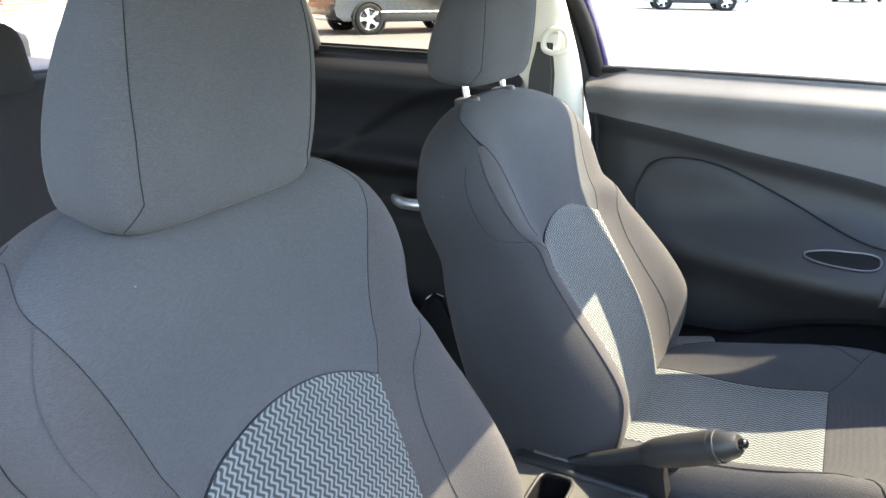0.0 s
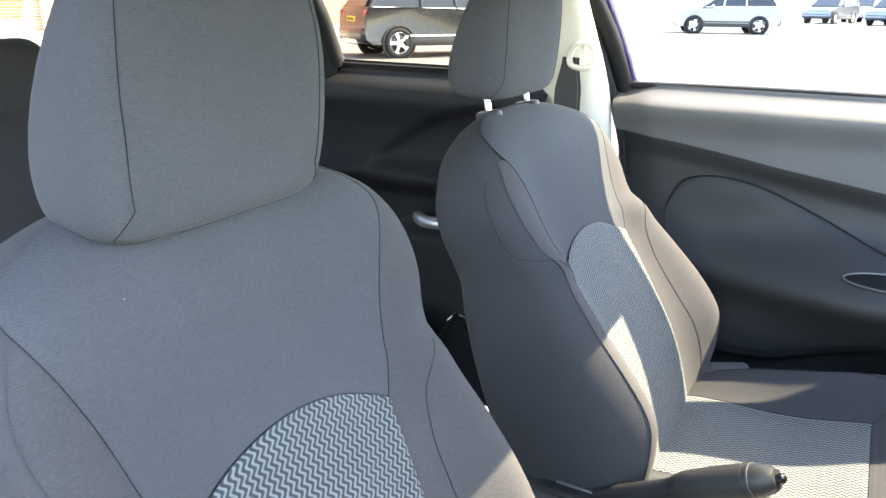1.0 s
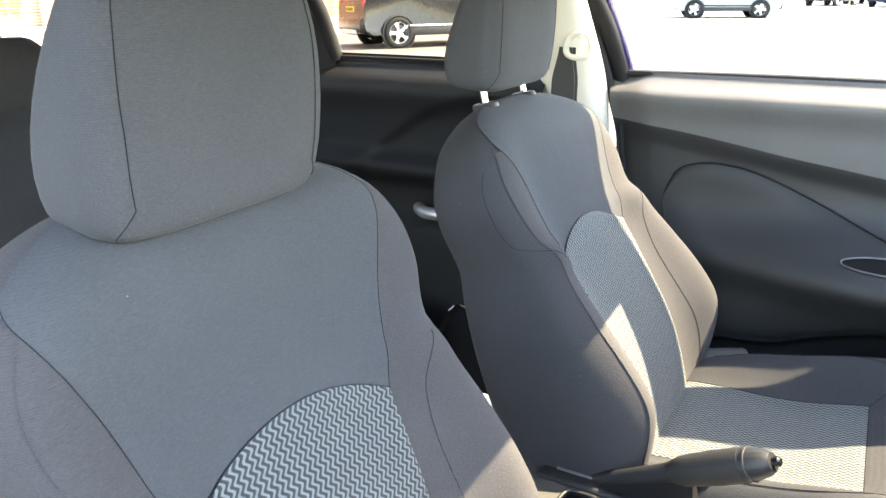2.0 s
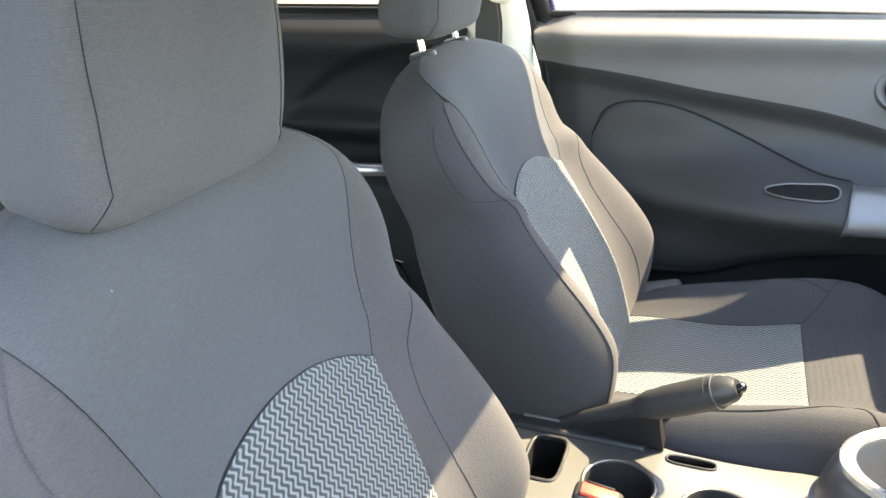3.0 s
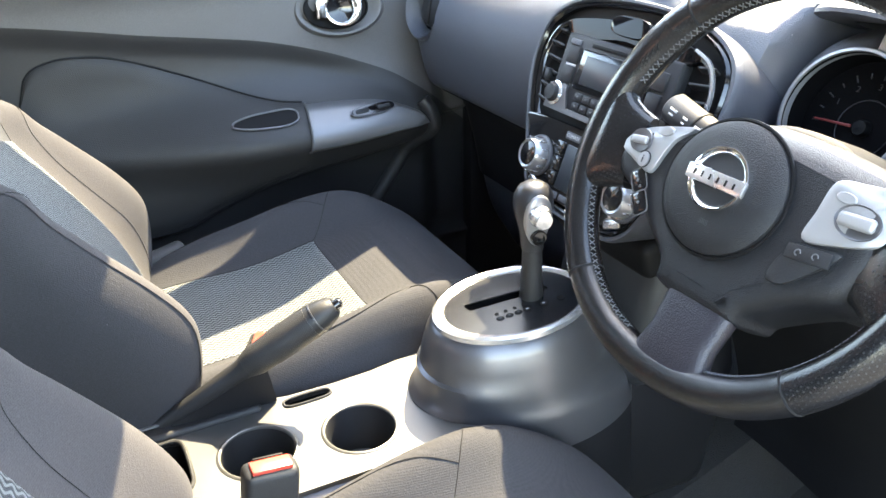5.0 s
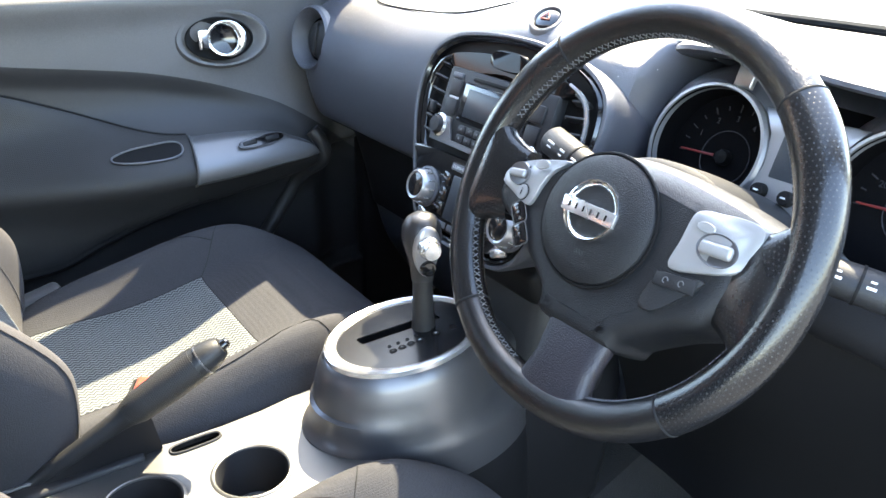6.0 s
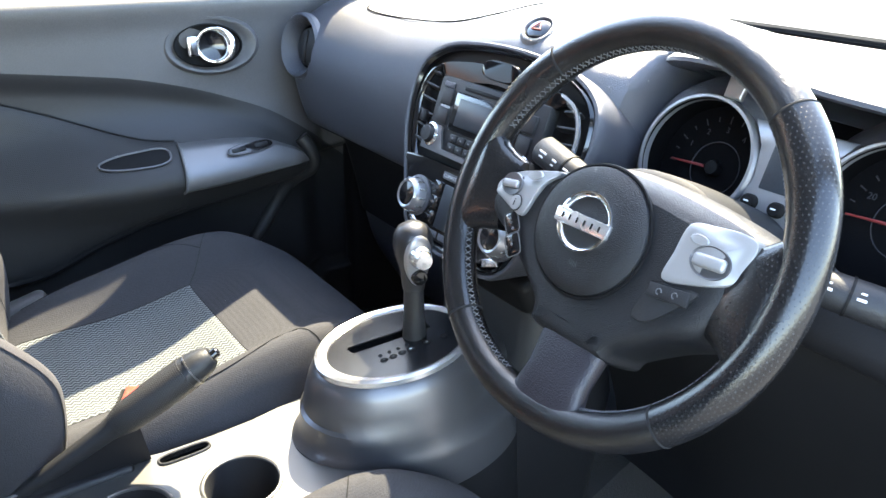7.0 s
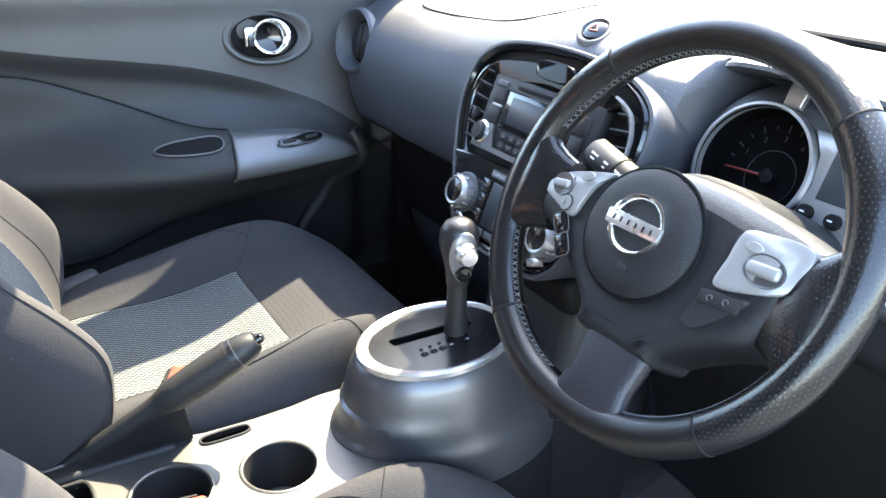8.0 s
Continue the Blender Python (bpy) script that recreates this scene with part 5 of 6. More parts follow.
# radio
radio = part("radio", moved(at(rbox(0.198, 0.094, 0.022, 0.004), 0.0, 0.110, 0.001), SM), PLASTIC, stack, "charcoal radio with a small display")
RZ = 0.0125


def on_radio(name, geo, x, y, mat, label="", z=RZ):
    return part(name, moved(at(geo, x, y, z), SM), mat, radio, label)


on_radio("disc_slot", rbox(0.118, 0.005, 0.003, 0.001), 0.012, 0.148, BLACK, "disc slot")
on_radio("eject_button", rbox(0.020, 0.007, 0.004, 0.0015), -0.078, 0.147, DASHSKIN)
on_radio("display_frame", rbox(0.126, 0.048, 0.004, 0.002), 0.004, 0.118, GLOSS)
on_radio("display", rbox(0.110, 0.034, 0.003, 0.001), 0.007, 0.118, SCREEN, "grey radio display", RZ + 0.0015)
for k, yy in enumerate((0.132, 0.108)):
    on_radio("radio_button", rbox(0.022, 0.021, 0.005, 0.002), -0.076, yy, PLASTIC)
    on_radio("radio_button", rbox(0.022, 0.021, 0.005, 0.002), 0.076, yy, PLASTIC)
on_radio("button_line", rbox(0.018, 0.0025, 0.002, 0.0006), -0.076, 0.120, MARK)
on_radio("silver_fascia", slab([(-0.100, 0.093), (-0.072, 0.096), (-0.066, 0.094), (-0.066, 0.088), (-0.056, 0.0685), (0.056, 0.0685), (0.066, 0.088), (0.066, 0.094), (0.072, 0.096), (0.100, 0.093), (0.100, 0.062), (-0.100, 0.062)], 0.004, 0.001), 0, 0, ARMSILVER, "silver lower fascia", RZ - 0.001)
for k in range(6):
    for r in range(2):
        on_radio("preset_button", rbox(0.0145, 0.0095, 0.005, 0.0015), -0.038 + 0.0155 * k, 0.0865 - 0.0115 * r, PLASTIC, "", RZ + 0.0025)
        on_radio("button_mark", rbox(0.003, 0.0022, 0.0006, 0.0002), -0.038 + 0.0155 * k, 0.0865 - 0.0115 * r, GREYMARK, "", RZ + 0.0053)
for s in (-1, 1):
    on_radio("tuning_knob", rev([(0.0125, 0.0), (0.0125, 0.004), (0.0110, 0.005), (0.0105, 0.010), (0.0095, 0.012), (0.0, 0.0125)], 32), s * 0.085, 0.082, PLASTIC, "black radio knob")
    on_radio("knob_ring", rev([(0.0118, 0.0), (0.0150, 0.001), (0.0150, 0.004), (0.0122, 0.0065)], 32), s * 0.085, 0.082, SATIN, "silver knob ring")
# upright vents either side
for s in (-1, 1):
    v = part("centre_vent", moved(at(rbox(0.034, 0.112, 0.006, 0.002), s * 0.122, 0.115, -0.006), SM), BLACK, stack, "slatted centre vent")
    for k in range(6):
        w = (0.022, 0.027, 0.031, 0.032, 0.030, 0.024)[k]
        part("vent_slat", moved(at(rbox(w, 0.0030, 0.013, 0.0013), s * (0.119 + 0.001 * k), 0.068 + 0.0175 * k, 0.000, -24, 0, s * 6), SM), PLASTIC, v)
    part("vent_tab", moved(at(rbox(0.010, 0.015, 0.010, 0.003), s * 0.120, 0.100, 0.006), SM), PLASTIC, v)
    arc = [(s * x, y, 0.004) for x, y in ((0.110, 0.170), (0.138, 0.158), (0.152, 0.130), (0.149, 0.095), (0.134, 0.058), (0.121, 0.045))]
    # Satin silver on the right paints in a specular highlight; left stays gloss black.
    part("vent_trim", moved(tube(smooth_line([(0.93 * a, b, c) for a, b, c in arc], 6), 0.0055 if s > 0 else 0.004, 8, flat=0.6), SM), SATIN if s > 0 else GLOSS, stack, "curved vent edging, silvered for its gloss highlight" if s > 0 else "")
# climate panel
clim = part("climate_panel", moved(at(slab([(p.x, p.y) for p in smooth_line([(x, y, 0) for x, y in ((-0.118, 0.050), (0.118, 0.050), (0.122, 0.030), (0.108, -0.005), (0.090, -0.028), (0.05, -0.040), (-0.05, -0.040), (-0.090, -0.028), (-0.108, -0.005), (-0.122, 0.030))], 5, True)], 0.008, 0.003), 0, 0, 0), SM), GLOSS, stack, "gloss black climate panel")
part("climate_label_plate", moved(at(rbox(0.030, 0.009, 0.003, 0.001), -0.030, 0.040, 0.008), SM), DASHSKIN, clim)
text("climate_word", "CLIMATE", 0.0062, SM @ pose(-0.030, 0.040, 0.0098), MARK, clim)
part("climate_screen", moved(at(rbox(0.072, 0.056, 0.003, 0.002), 0.0, 0.002, 0.008), SM), SCREEN, clim, "dark climate display")
for s in (-1, 1):
    for k in range(3):
        part("climate_button", moved(at(rbox(0.018, 0.017, 0.004, 0.002), s * 0.048, 0.022 - 0.019 * k, 0.008), SM), GLOSS, clim)
        part("button_mark", moved(at(rbox(0.005, 0.003, 0.0006, 0.0002), s * 0.048, 0.022 - 0.019 * k, 0.0103), SM), GREYMARK, clim)
    kb = part("climate_knob", moved(at(rev([(0.022, 0.0), (0.022, 0.006), (0.0205, 0.017), (0.0175, 0.021), (0.0150, 0.020)], 40), s * 0.084, 0.001, 0.007), SM), SILVER, clim, "bright silver climate knob")
    part("knob_centre", moved(at(rev([(0.0, 0.0215), (0.010, 0.021), (0.0155, 0.0195)], 32), s * 0.084, 0.001, 0.007), SM), GLOSS, kb, "gloss black knob centre")
    for j in range(12):
        a = 2 * math.pi * j / 12
        part("knob_flute", moved(at(rbox(0.003, 0.0022, 0.010, 0.0008), s * 0.084 + 0.0217 * math.cos(a), 0.001 + 0.0217 * math.sin(a), 0.017, 0, 0, math.degrees(a)), SM), SATIN, kb)
    part("knob_foot", moved(at(rev([(0.0265, 0.0), (0.0265, 0.004), (0.023, 0.006)], 36), s * 0.084, 0.001, 0.006), SM), DASHSKIN, clim)
    part("lower_button", moved(at(rbox(0.026, 0.010, 0.004, 0.002), s * 0.078, -0.031, 0.007, 0, 0, s * 22), SM), SATIN, clim, "small silver button")
for k in range(4):
    part("mode_button", moved(at(rbox(0.021, 0.0085, 0.004, 0.0015), -0.036 + 0.024 * k, -0.034, 0.007), SM), DASHSKIN, clim)
part("lower_tray", at(rbox(0.10, 0.19, 0.05, 0.012, 3), 0.42, 0.002, 0.900, 0, -20), BLACK, stack, "black storage recess below the panel")
part("stack_foot", at(rbox(0.16, 0.20, 0.24, 0.03, 3), 0.47, 0.01, 0.80, 0, 10), PLASTIC, stack, "dark lower stack")

# ---- dials under their hoods ----
pod = thing("instrument_cluster", (0.47, -0.325, 1.05), "twin silver-ringed dials under a grained double hood", "instrument cluster")
DV = Vector((0.36, 0, 0.93)).normalized()
DN = Vector((-DV.z, 0, DV.x))
PM = axes((0.462, -0.325, 1.090), (0, -1, 0), DV, DN)


def pod_part(name, geo, mat, label="", parent=None):
    return part(name, moved(geo, PM), mat, parent or pod, label)


for s, cxg in ((-1, -0.094), (1, 0.100)):
    dxg, dyg, dz = cxg + 0.002, -0.004, -0.038
    g = pod_part("dial", at(rev([(0.0, dz), (0.066, dz + 0.001)], 56), dxg, dyg, 0), DIAL, "black dial face")
    pod_part("dial_tube", loft([[(cxg + 0.0605 * math.cos(t), 0.0605 * math.sin(t), 0.004) for t in [2 * math.pi * i / 56 for i in range(56)]], [(dxg + 0.066 * math.cos(t), dyg + 0.066 * math.sin(t), dz) for t in [2 * math.pi * i / 56 for i in range(56)]]], False, False), DIAL, parent=g)
    pod_part("dial_ring", at(rev([(0.0605, -0.006), (0.0608, 0.005), (0.0613, 0.0062), (0.0640, 0.0058), (0.0650, 0.004), (0.0655, -0.006)], 56), cxg, 0, 0), SILVER, "silver dial ring", g)
    pod_part("dial_shroud", at(rev([(0.0658, -0.006), (0.071, -0.009), (0.078, -0.013), (0.090, -0.028), (0.104, -0.060)], 56), cxg, 0, 0), DASHSKIN, "grained dial surround", g)
    pod_part("dial_hub", at(rev([(0.0, 0.010), (0.007, 0.009), (0.0085, 0.005), (0.0085, 0.0)], 24), dxg, dyg, dz), BLACK, parent=g)
    inner = [(dxg + 0.028 * math.cos(a), dyg + 0.028 * math.sin(a), dz + 0.0015) for a in [2 * math.pi * i / 40 for i in range(40)]]
    pod_part("inner_ring", tube(inner, 0.0006, 6, True), DIALMARK, parent=g)
    ang = radians(183)
    pod_part("needle", tube([(dxg + 0.010 * math.cos(ang), dyg + 0.010 * math.sin(ang), dz + 0.007), (dxg + 0.050 * math.cos(ang), dyg + 0.050 * math.sin(ang), dz + 0.007)], [0.0016, 0.0009], 6), NEEDLE, "red needle", g)
    for k in range(15):
        a = radians(184 - 15.4 * k)
        x, y = math.cos(a), math.sin(a)
        pod_part("tick", at(rbox(0.0075 if k % 2 == 0 else 0.005, 0.0012, 0.0008, 0.0002), dxg + 0.052 * x, dyg + 0.052 * y, dz + 0.0015, 0, 0, math.degrees(a)), DIALMARK, parent=g)
        if k % 2 == 0 and k:
            text("number", str(k // 2) if s < 0 else str(10 * k), 0.0085, PM @ pose(dxg + 0.041 * x, dyg + 0.041 * y, dz + 0.0016), DIALMARK, g)
mid_o = [(-0.047, 0.052), (-0.033, 0.03), (-0.028, 0.0), (-0.034, -0.03), (-0.052, -0.056), (0.058, -0.056), (0.040, -0.03), (0.034, 0.0), (0.039, 0.03), (0.053, 0.052)]
pod_part("middle_panel", at(slab(mid_o, 0.006, 0.002), 0, 0, -0.006), SILVER, "silver panel between the dials")
pod_part("trip_screen", at(rbox(0.044, 0.056, 0.004, 0.002), 0.003, 0.018, -0.001), SCREEN, "dark trip display")
for s in (-1, 1):
    kn = pod_part("trip_knob", at(rev([(0.0075, 0.0), (0.0072, 0.008), (0.006, 0.010), (0.0, 0.0105)], 24), 0.014 * s - 0.006, -0.024, -0.001), BLACK, "small black trip knob")
    pod_part("knob_mark", at(rbox(0.005, 0.0015, 0.0006, 0.0002), 0.014 * s - 0.006, -0.024, 0.0098), MARK, parent=kn)
for s, cxg in ((-1, -0.094), (1, 0.100)):
    pod_part("hood_strut", at(slab([(-0.010, 0.060), (0.010, 0.060), (0.013, 0.090), (-0.010, 0.090)], 0.006, 0.002), cxg + 0.014, 0.004, -0.004), SILVER, "silver strut")
# hood shells: an arch over each dial, open to the cabin
brow = []
for x in lin(-0.165, 0.185, 62):
    end = min(1.0, (x + 0.165) / 0.055, (0.185 - x) / 0.055)
    end = math.sqrt(max(0.0, 1 - (1 - end) ** 2))
    rise = 0.006 * (bell(x, -0.094, 0.06) + bell(x, 0.100, 0.06))
    lip = 0.046 * end - 0.010 * (1 - end)
    fall = -0.008 * (1 - end) - 0.13 * max(0.0, x - 0.01)
    top = lambda z: 0.114 - 0.27 * (z + 0.06)
    sec = [(-0.13, top(-0.13) - 0.004), (-0.09, top(-0.09)), (lip - 0.025, top(lip - 0.025) + 0.002), (lip - 0.008, top(lip - 0.008) + 0.001), (lip, top(lip) - 0.003), (lip - 0.001, top(lip) - 0.007), (lip - 0.010, top(lip) - 0.008), (-0.062, 0.096), (-0.11, 0.104)]
    brow.append([(x, y + (rise + fall) * step(-0.12, -0.03, z), z) for z, y in sec])
pod_part("hood", loft(brow, True, True, closed=True), DASHSKIN, "grained double dial hood")
pod_part("pod_back", at(rbox(0.40, 0.19, 0.02, 0.008), 0.0, -0.01, -0.085), BLACK)
pod_part("pod_apron", at(rbox(0.34, 0.06, 0.05, 0.02, 3), 0.0, -0.100, -0.02), DOORDARK, "charcoal apron below the dials")

# ---- steering column, stalks and wheel ----
WT = radians(26)
WV = Vector((math.sin(WT), 0, math.cos(WT)))
WN = Vector((-math.cos(WT), 0, math.sin(WT)))
WC = Vector((0.260, -0.295, 1.0826))
WM = axes(WC, (0, -1, 0), WV, WN)
col = thing("steering_column", (0.40, -0.30, 1.0), "black steering column shroud with two control stalks", "steering column")
part("shroud", moved(loft([oval3 for oval3 in [[(x, y, z) for x, y in oval(a, b, 40, 0, -0.005, 0.8)] for a, b, z in ((0.062, 0.058, -0.050), (0.072, 0.066, -0.056), (0.076, 0.070, -0.10), (0.080, 0.074, -0.22))]]), WM), PLASTIC, col, "black column shroud")


def stalk(s, tip, label):
    root = WM @ Vector((s * 0.060, 0.018, -0.085))
    tip = Vector(tip)
    d = (tip - root).normalized()
    ln = (tip - root).length
    st = part("stalk", tube([root, root + d * ln * 0.35, root + d * ln * 0.45, root + d * ln * 0.97, tip], [0.0085, 0.0095, 0.0155, 0.0165, 0.014], 20, flat=0.85), PLASTIC, col, label)
    m = toward(root + d * ln * 0.72, WN, WV)
    part("stalk_ring", tube([root + d * ln * 0.60, root + d * ln * 0.615], 0.0169, 20, flat=0.85), BLACK, st)
    side = d
    for k, w in ((0.54, 0.008), (0.70, 0.007), (0.86, 0.011)):
        p = root + d * ln * k
        mm = axes(p + WN * 0.0150, side, WN.cross(side), WN)
        part("stalk_mark", moved(rbox(w, 0.0022, 0.0006, 0.0002), mm), MARK, st)
        part("stalk_mark", moved(at(rbox(w * 0.6, 0.0016, 0.0006, 0.0002), 0, 0.005, 0), mm), MARK, st)


stalk(-1, (0.360, -0.115, 1.085), "black light stalk with pale symbols")
stalk(1, (0.405, -0.500, 1.040), "black wiper stalk with pale symbols")

wheel = thing("steering_wheel", WC, "black leather steering wheel with perforated grips and silver control panels", "steering wheel")
RC = 0.1644


def rim_pt(a, b, grow=0.0):
    """A point on the rim: a round the wheel (0 at the car's right), b round the grip."""
    deg = math.degrees(a) % 360
    fat = 0.0014 * (bell(deg, 35, 16) + bell(deg, 145, 16))
    r = 0.0156 + fat + grow
    rr = RC + r * math.cos(b) - 0.004 * bell(deg, 270, 25)
    return (rr * math.cos(a), rr * math.sin(a), r * 1.02 * math.sin(b))


def rim_arc(a0, a1, n=60, grow=0.0, m=24):
    rings = [[rim_pt(radians(a), 2 * math.pi * j / m, grow) for j in range(m)] for a in lin(a0, a1, n)]
    geo = loft(rings)
    uv = [(0.0168 * 2 * math.pi * (j / m), RC * radians(a)) for a in lin(a0, a1, n) for j in range(m)]
    return geo, uv


SEG = ((47.5, 133.5, LEATHER, "smooth leather rim top"), (133.5, 230, PERF, "perforated leather grip"), (230, 316, LEATHER, "smooth leather rim foot"), (316, 407.5, PERF, "perforated leather grip"))
rimparts = []
for a0, a1, mat, lab in SEG:
    geo, uv = rim_arc(a0 + 0.35, a1 - 0.35, 50, 0.0006 if mat is PERF else 0.0)
    rimparts.append(part("rim", moved(geo, WM), mat, wheel, lab, uv=uv))
for a in (47.5, 133.5, 230, 316):
    part("rim_joint", moved(tube([rim_pt(radians(a), 2 * math.pi * j / 24, -0.0002) for j in range(24)], 0.0014, 6, True), WM), THREAD, rimparts[0])
# cross stitches round the inside of the rim
st_v = []
for k in range(150):
    a = 2.4 * k
    if 160 < a < 196 or 344 < a or a < 18 or 258 < a < 282:
        continue
    p, q = Vector(rim_pt(radians(a), radians(176), 0.0006)), Vector(rim_pt(radians(a + 1.6), radians(156), 0.0008))
    st_v.append(tube([p, q], 0.0005, 5))
    p, q = Vector(rim_pt(radians(a + 1.6), radians(176), 0.0006)), Vector(rim_pt(radians(a), radians(156), 0.0008))
    st_v.append(tube([p, q], 0.0005, 5))
tagged(part("rim_stitching", moved(join(*st_v), WM), STITCH, rimparts[0], "pale cross stitching"), kind="stuff")
# carrier behind the pad: hub with three arms
hub_o = [(0.019, 0.054), (0.053, 0.052), (0.096, 0.046), (0.122, 0.040), (0.137, 0.034), (0.137, 0.005), (0.130, -0.024), (0.118, -0.050), (0.091, -0.066), (0.062, -0.087), (0.048, -0.101), (-0.024, -0.101), (-0.036, -0.082), (-0.056, -0.067), (-0.089, -0.046), (-0.116, -0.034), (-0.128, -0.018), (-0.127, 0.004), (-0.118, 0.015), (-0.100, 0.025), (-0.068, 0.034), (-0.040, 0.046), (-0.012, 0.053)]
hub_line = [(p.x, p.y) for p in smooth_line([(x, y, 0) for x, y in hub_o], 6, True)]


def edge_gap(x, y):
    """Distance from a point to the hub's outline."""
    best = 1.0
    for (ax_, ay_), (bx_, by_) in zip(hub_line, hub_line[1:] + hub_line[:1]):
        ex, ey = bx_ - ax_, by_ - ay_
        t = max(0.0, min(1.0, ((x - ax_) * ex + (y - ay_) * ey) / max(1e-12, ex * ex + ey * ey)))
        best = min(best, math.hypot(x - ax_ - t * ex, y - ay_ - t * ey))
    return best


HUB_D, HUB_Z = [0.0, 0.0025, 0.006, 0.011, 0.016, 0.022], [-0.030, -0.014, -0.004, 0.0030, 0.0078, 0.0110]


def hub_z(x, y):
    top = step(-0.02, 0.02, y)
    return lerp(edge_gap(x, y), HUB_D, HUB_Z) * top + lerp(edge_gap(x, y), [0.0, 0.002, 0.006, 0.012], [-0.022, -0.004, 0.006, 0.0105]) * (1 - top)


def inset(d):
    n = len(hub_line)
    ring = []
    for i in range(n):
        (x0, y0), (x1, y1), (x2, y2) = hub_line[i - 1], hub_line[i], hub_line[(i + 1) % n]
        tx, ty = x2 - x0, y2 - y0
        k = math.hypot(tx, ty)
        ring.append((x1 + ty / k * d, y1 - tx / k * d))
    return ring


hub_rings = [[(x, y, -0.045) for x, y in hub_line]]
for d in HUB_D:
    hub_rings.append([(x, y, hub_z(x, y) if d else -0.030) for x, y in inset(d)])
flat_in = inset(0.022)
top_face = plate(flat_in, [], 0.002)
top_face = ([(v[0], v[1], v[2] + 0.0109) for v in top_face[0]], top_face[1])
carrier = part("hub_cover", moved(join(loft(hub_rings, True, False), top_face), WM), HUBSKIN, wheel, "grained black hub cover")
# foot spoke
foot_o = [[(-0.040, -0.060, -0.002), (0.040, -0.060, -0.002), (0.044, -0.060, -0.018), (-0.044, -0.060, -0.018)],
          [(-0.030, -0.095, 0.0085), (0.030, -0.095, 0.0085), (0.036, -0.095, -0.014), (-0.036, -0.095, -0.014)],
          [(-0.027, -0.125, 0.011), (0.027, -0.125, 0.011), (0.034, -0.125, -0.010), (-0.034, -0.125, -0.010)],
          [(-0.032, -0.150, 0.013), (0.032, -0.150, 0.013), (0.040, -0.152, -0.008), (-0.040, -0.152, -0.008)],
          [(-0.038, -0.166, 0.010), (0.038, -0.166, 0.010), (0.044, -0.166, -0.006), (-0.044, -0.166, -0.006)]]


def round_ring(r, n=28):
    x1, x2, z1, z2 = r[0][0], r[3][0], r[0][2], r[3][2]
    cz, hz_, hx = (z1 + z2) / 2, (z1 - z2) / 2, (r[1][0] + r[2][0]) / 2
    return [(hx * math.copysign(abs(math.cos(a)) ** 0.5, math.cos(a)), r[0][1], cz + hz_ * math.copysign(abs(math.sin(a)) ** 0.6, math.sin(a))) for a in [2 * math.pi * i / n for i in range(n)]]


part("foot_spoke", moved(at(loft([round_ring(r) for r in foot_o]), 0.020, 0, 0), WM), SPOKE, wheel, "satin dark lower spoke")
for s in (-1, 1):
    rings = []
    for x, hy, y0, z1, z2 in ((0.112, 0.034, -0.008, 0.004, -0.022), (0.124, 0.037, -0.008, 0.009, -0.019), (0.136, 0.042, -0.008, 0.0125, -0.015), (0.146, 0.050, -0.008, 0.0145, -0.013), (0.153, 0.056, -0.007, 0.0145, -0.012), (0.160, 0.063, -0.006, 0.011, -0.010)):
        rings.append([(s * x, y0 + hy * math.copysign(abs(math.cos(a)) ** 0.6, math.cos(a)), (z1 + z2) / 2 + (z1 - z2) / 2 * math.copysign(abs(math.sin(a)) ** 0.7, math.sin(a))) for a in [2 * math.pi * i / 24 for i in range(24)]])
    gv, gf = loft(rings)
    part("side_spoke", moved((gv, gf), WM), PERF, wheel, "perforated leather spoke", uv=[(v[0], v[1]) for v in gv])
# airbag pad
padp = [(0.0555, -0.012), (0.0560, 0.004), (0.0545, 0.0085), (0.049, 0.0115), (0.040, 0.0138), (0.020, 0.0156), (0.0, 0.0160)]
pad = part("airbag_pad", moved(at(rev(padp, 64, 1.0, 0.96), 0, -0.007, 0.008), WM), HUBSKIN, wheel, "round grained airbag pad")
part("pad_gap", moved(at(tube([(0.0566 * math.cos(a), 0.0545 * math.sin(a), 0) for a in [2 * math.pi * i / 64 for i in range(64)]], 0.0016, 6, True), 0, -0.007, 0.0135), WM), BLACK, pad)
bz = 0.0255
part("badge_ring", moved(at(tube([(0.0240 * math.cos(a), 0.0225 * math.sin(a), 0) for a in [2 * math.pi * i / 48 for i in range(48)]], 0.0036, 10, True, 0.6), 0, -0.002, bz - 0.002), WM), CHROME, pad, "chrome ring emblem")
part("badge_bar", moved(at(rbox(0.056, 0.0125, 0.005, 0.0015), 0, -0.003, bz + 0.001), WM), SATIN, pad, "chrome bar across the emblem")
for k in range(6):
    part("badge_mark", moved(at(rbox(0.0016, 0.0046, 0.0005, 0.0001), -0.0195 + 0.0078 * k, -0.003, bz + 0.0037), WM), BLACK, pad)
text("pad_word", "SRS", 0.0060, WM @ pose(0.004, -0.036, 0.0228, 5), SPOKE_MARK, pad)
text("pad_word", "AIRBAG", 0.0055, WM @ pose(0.004, -0.043, 0.0216, 9), SPOKE_MARK, pad)
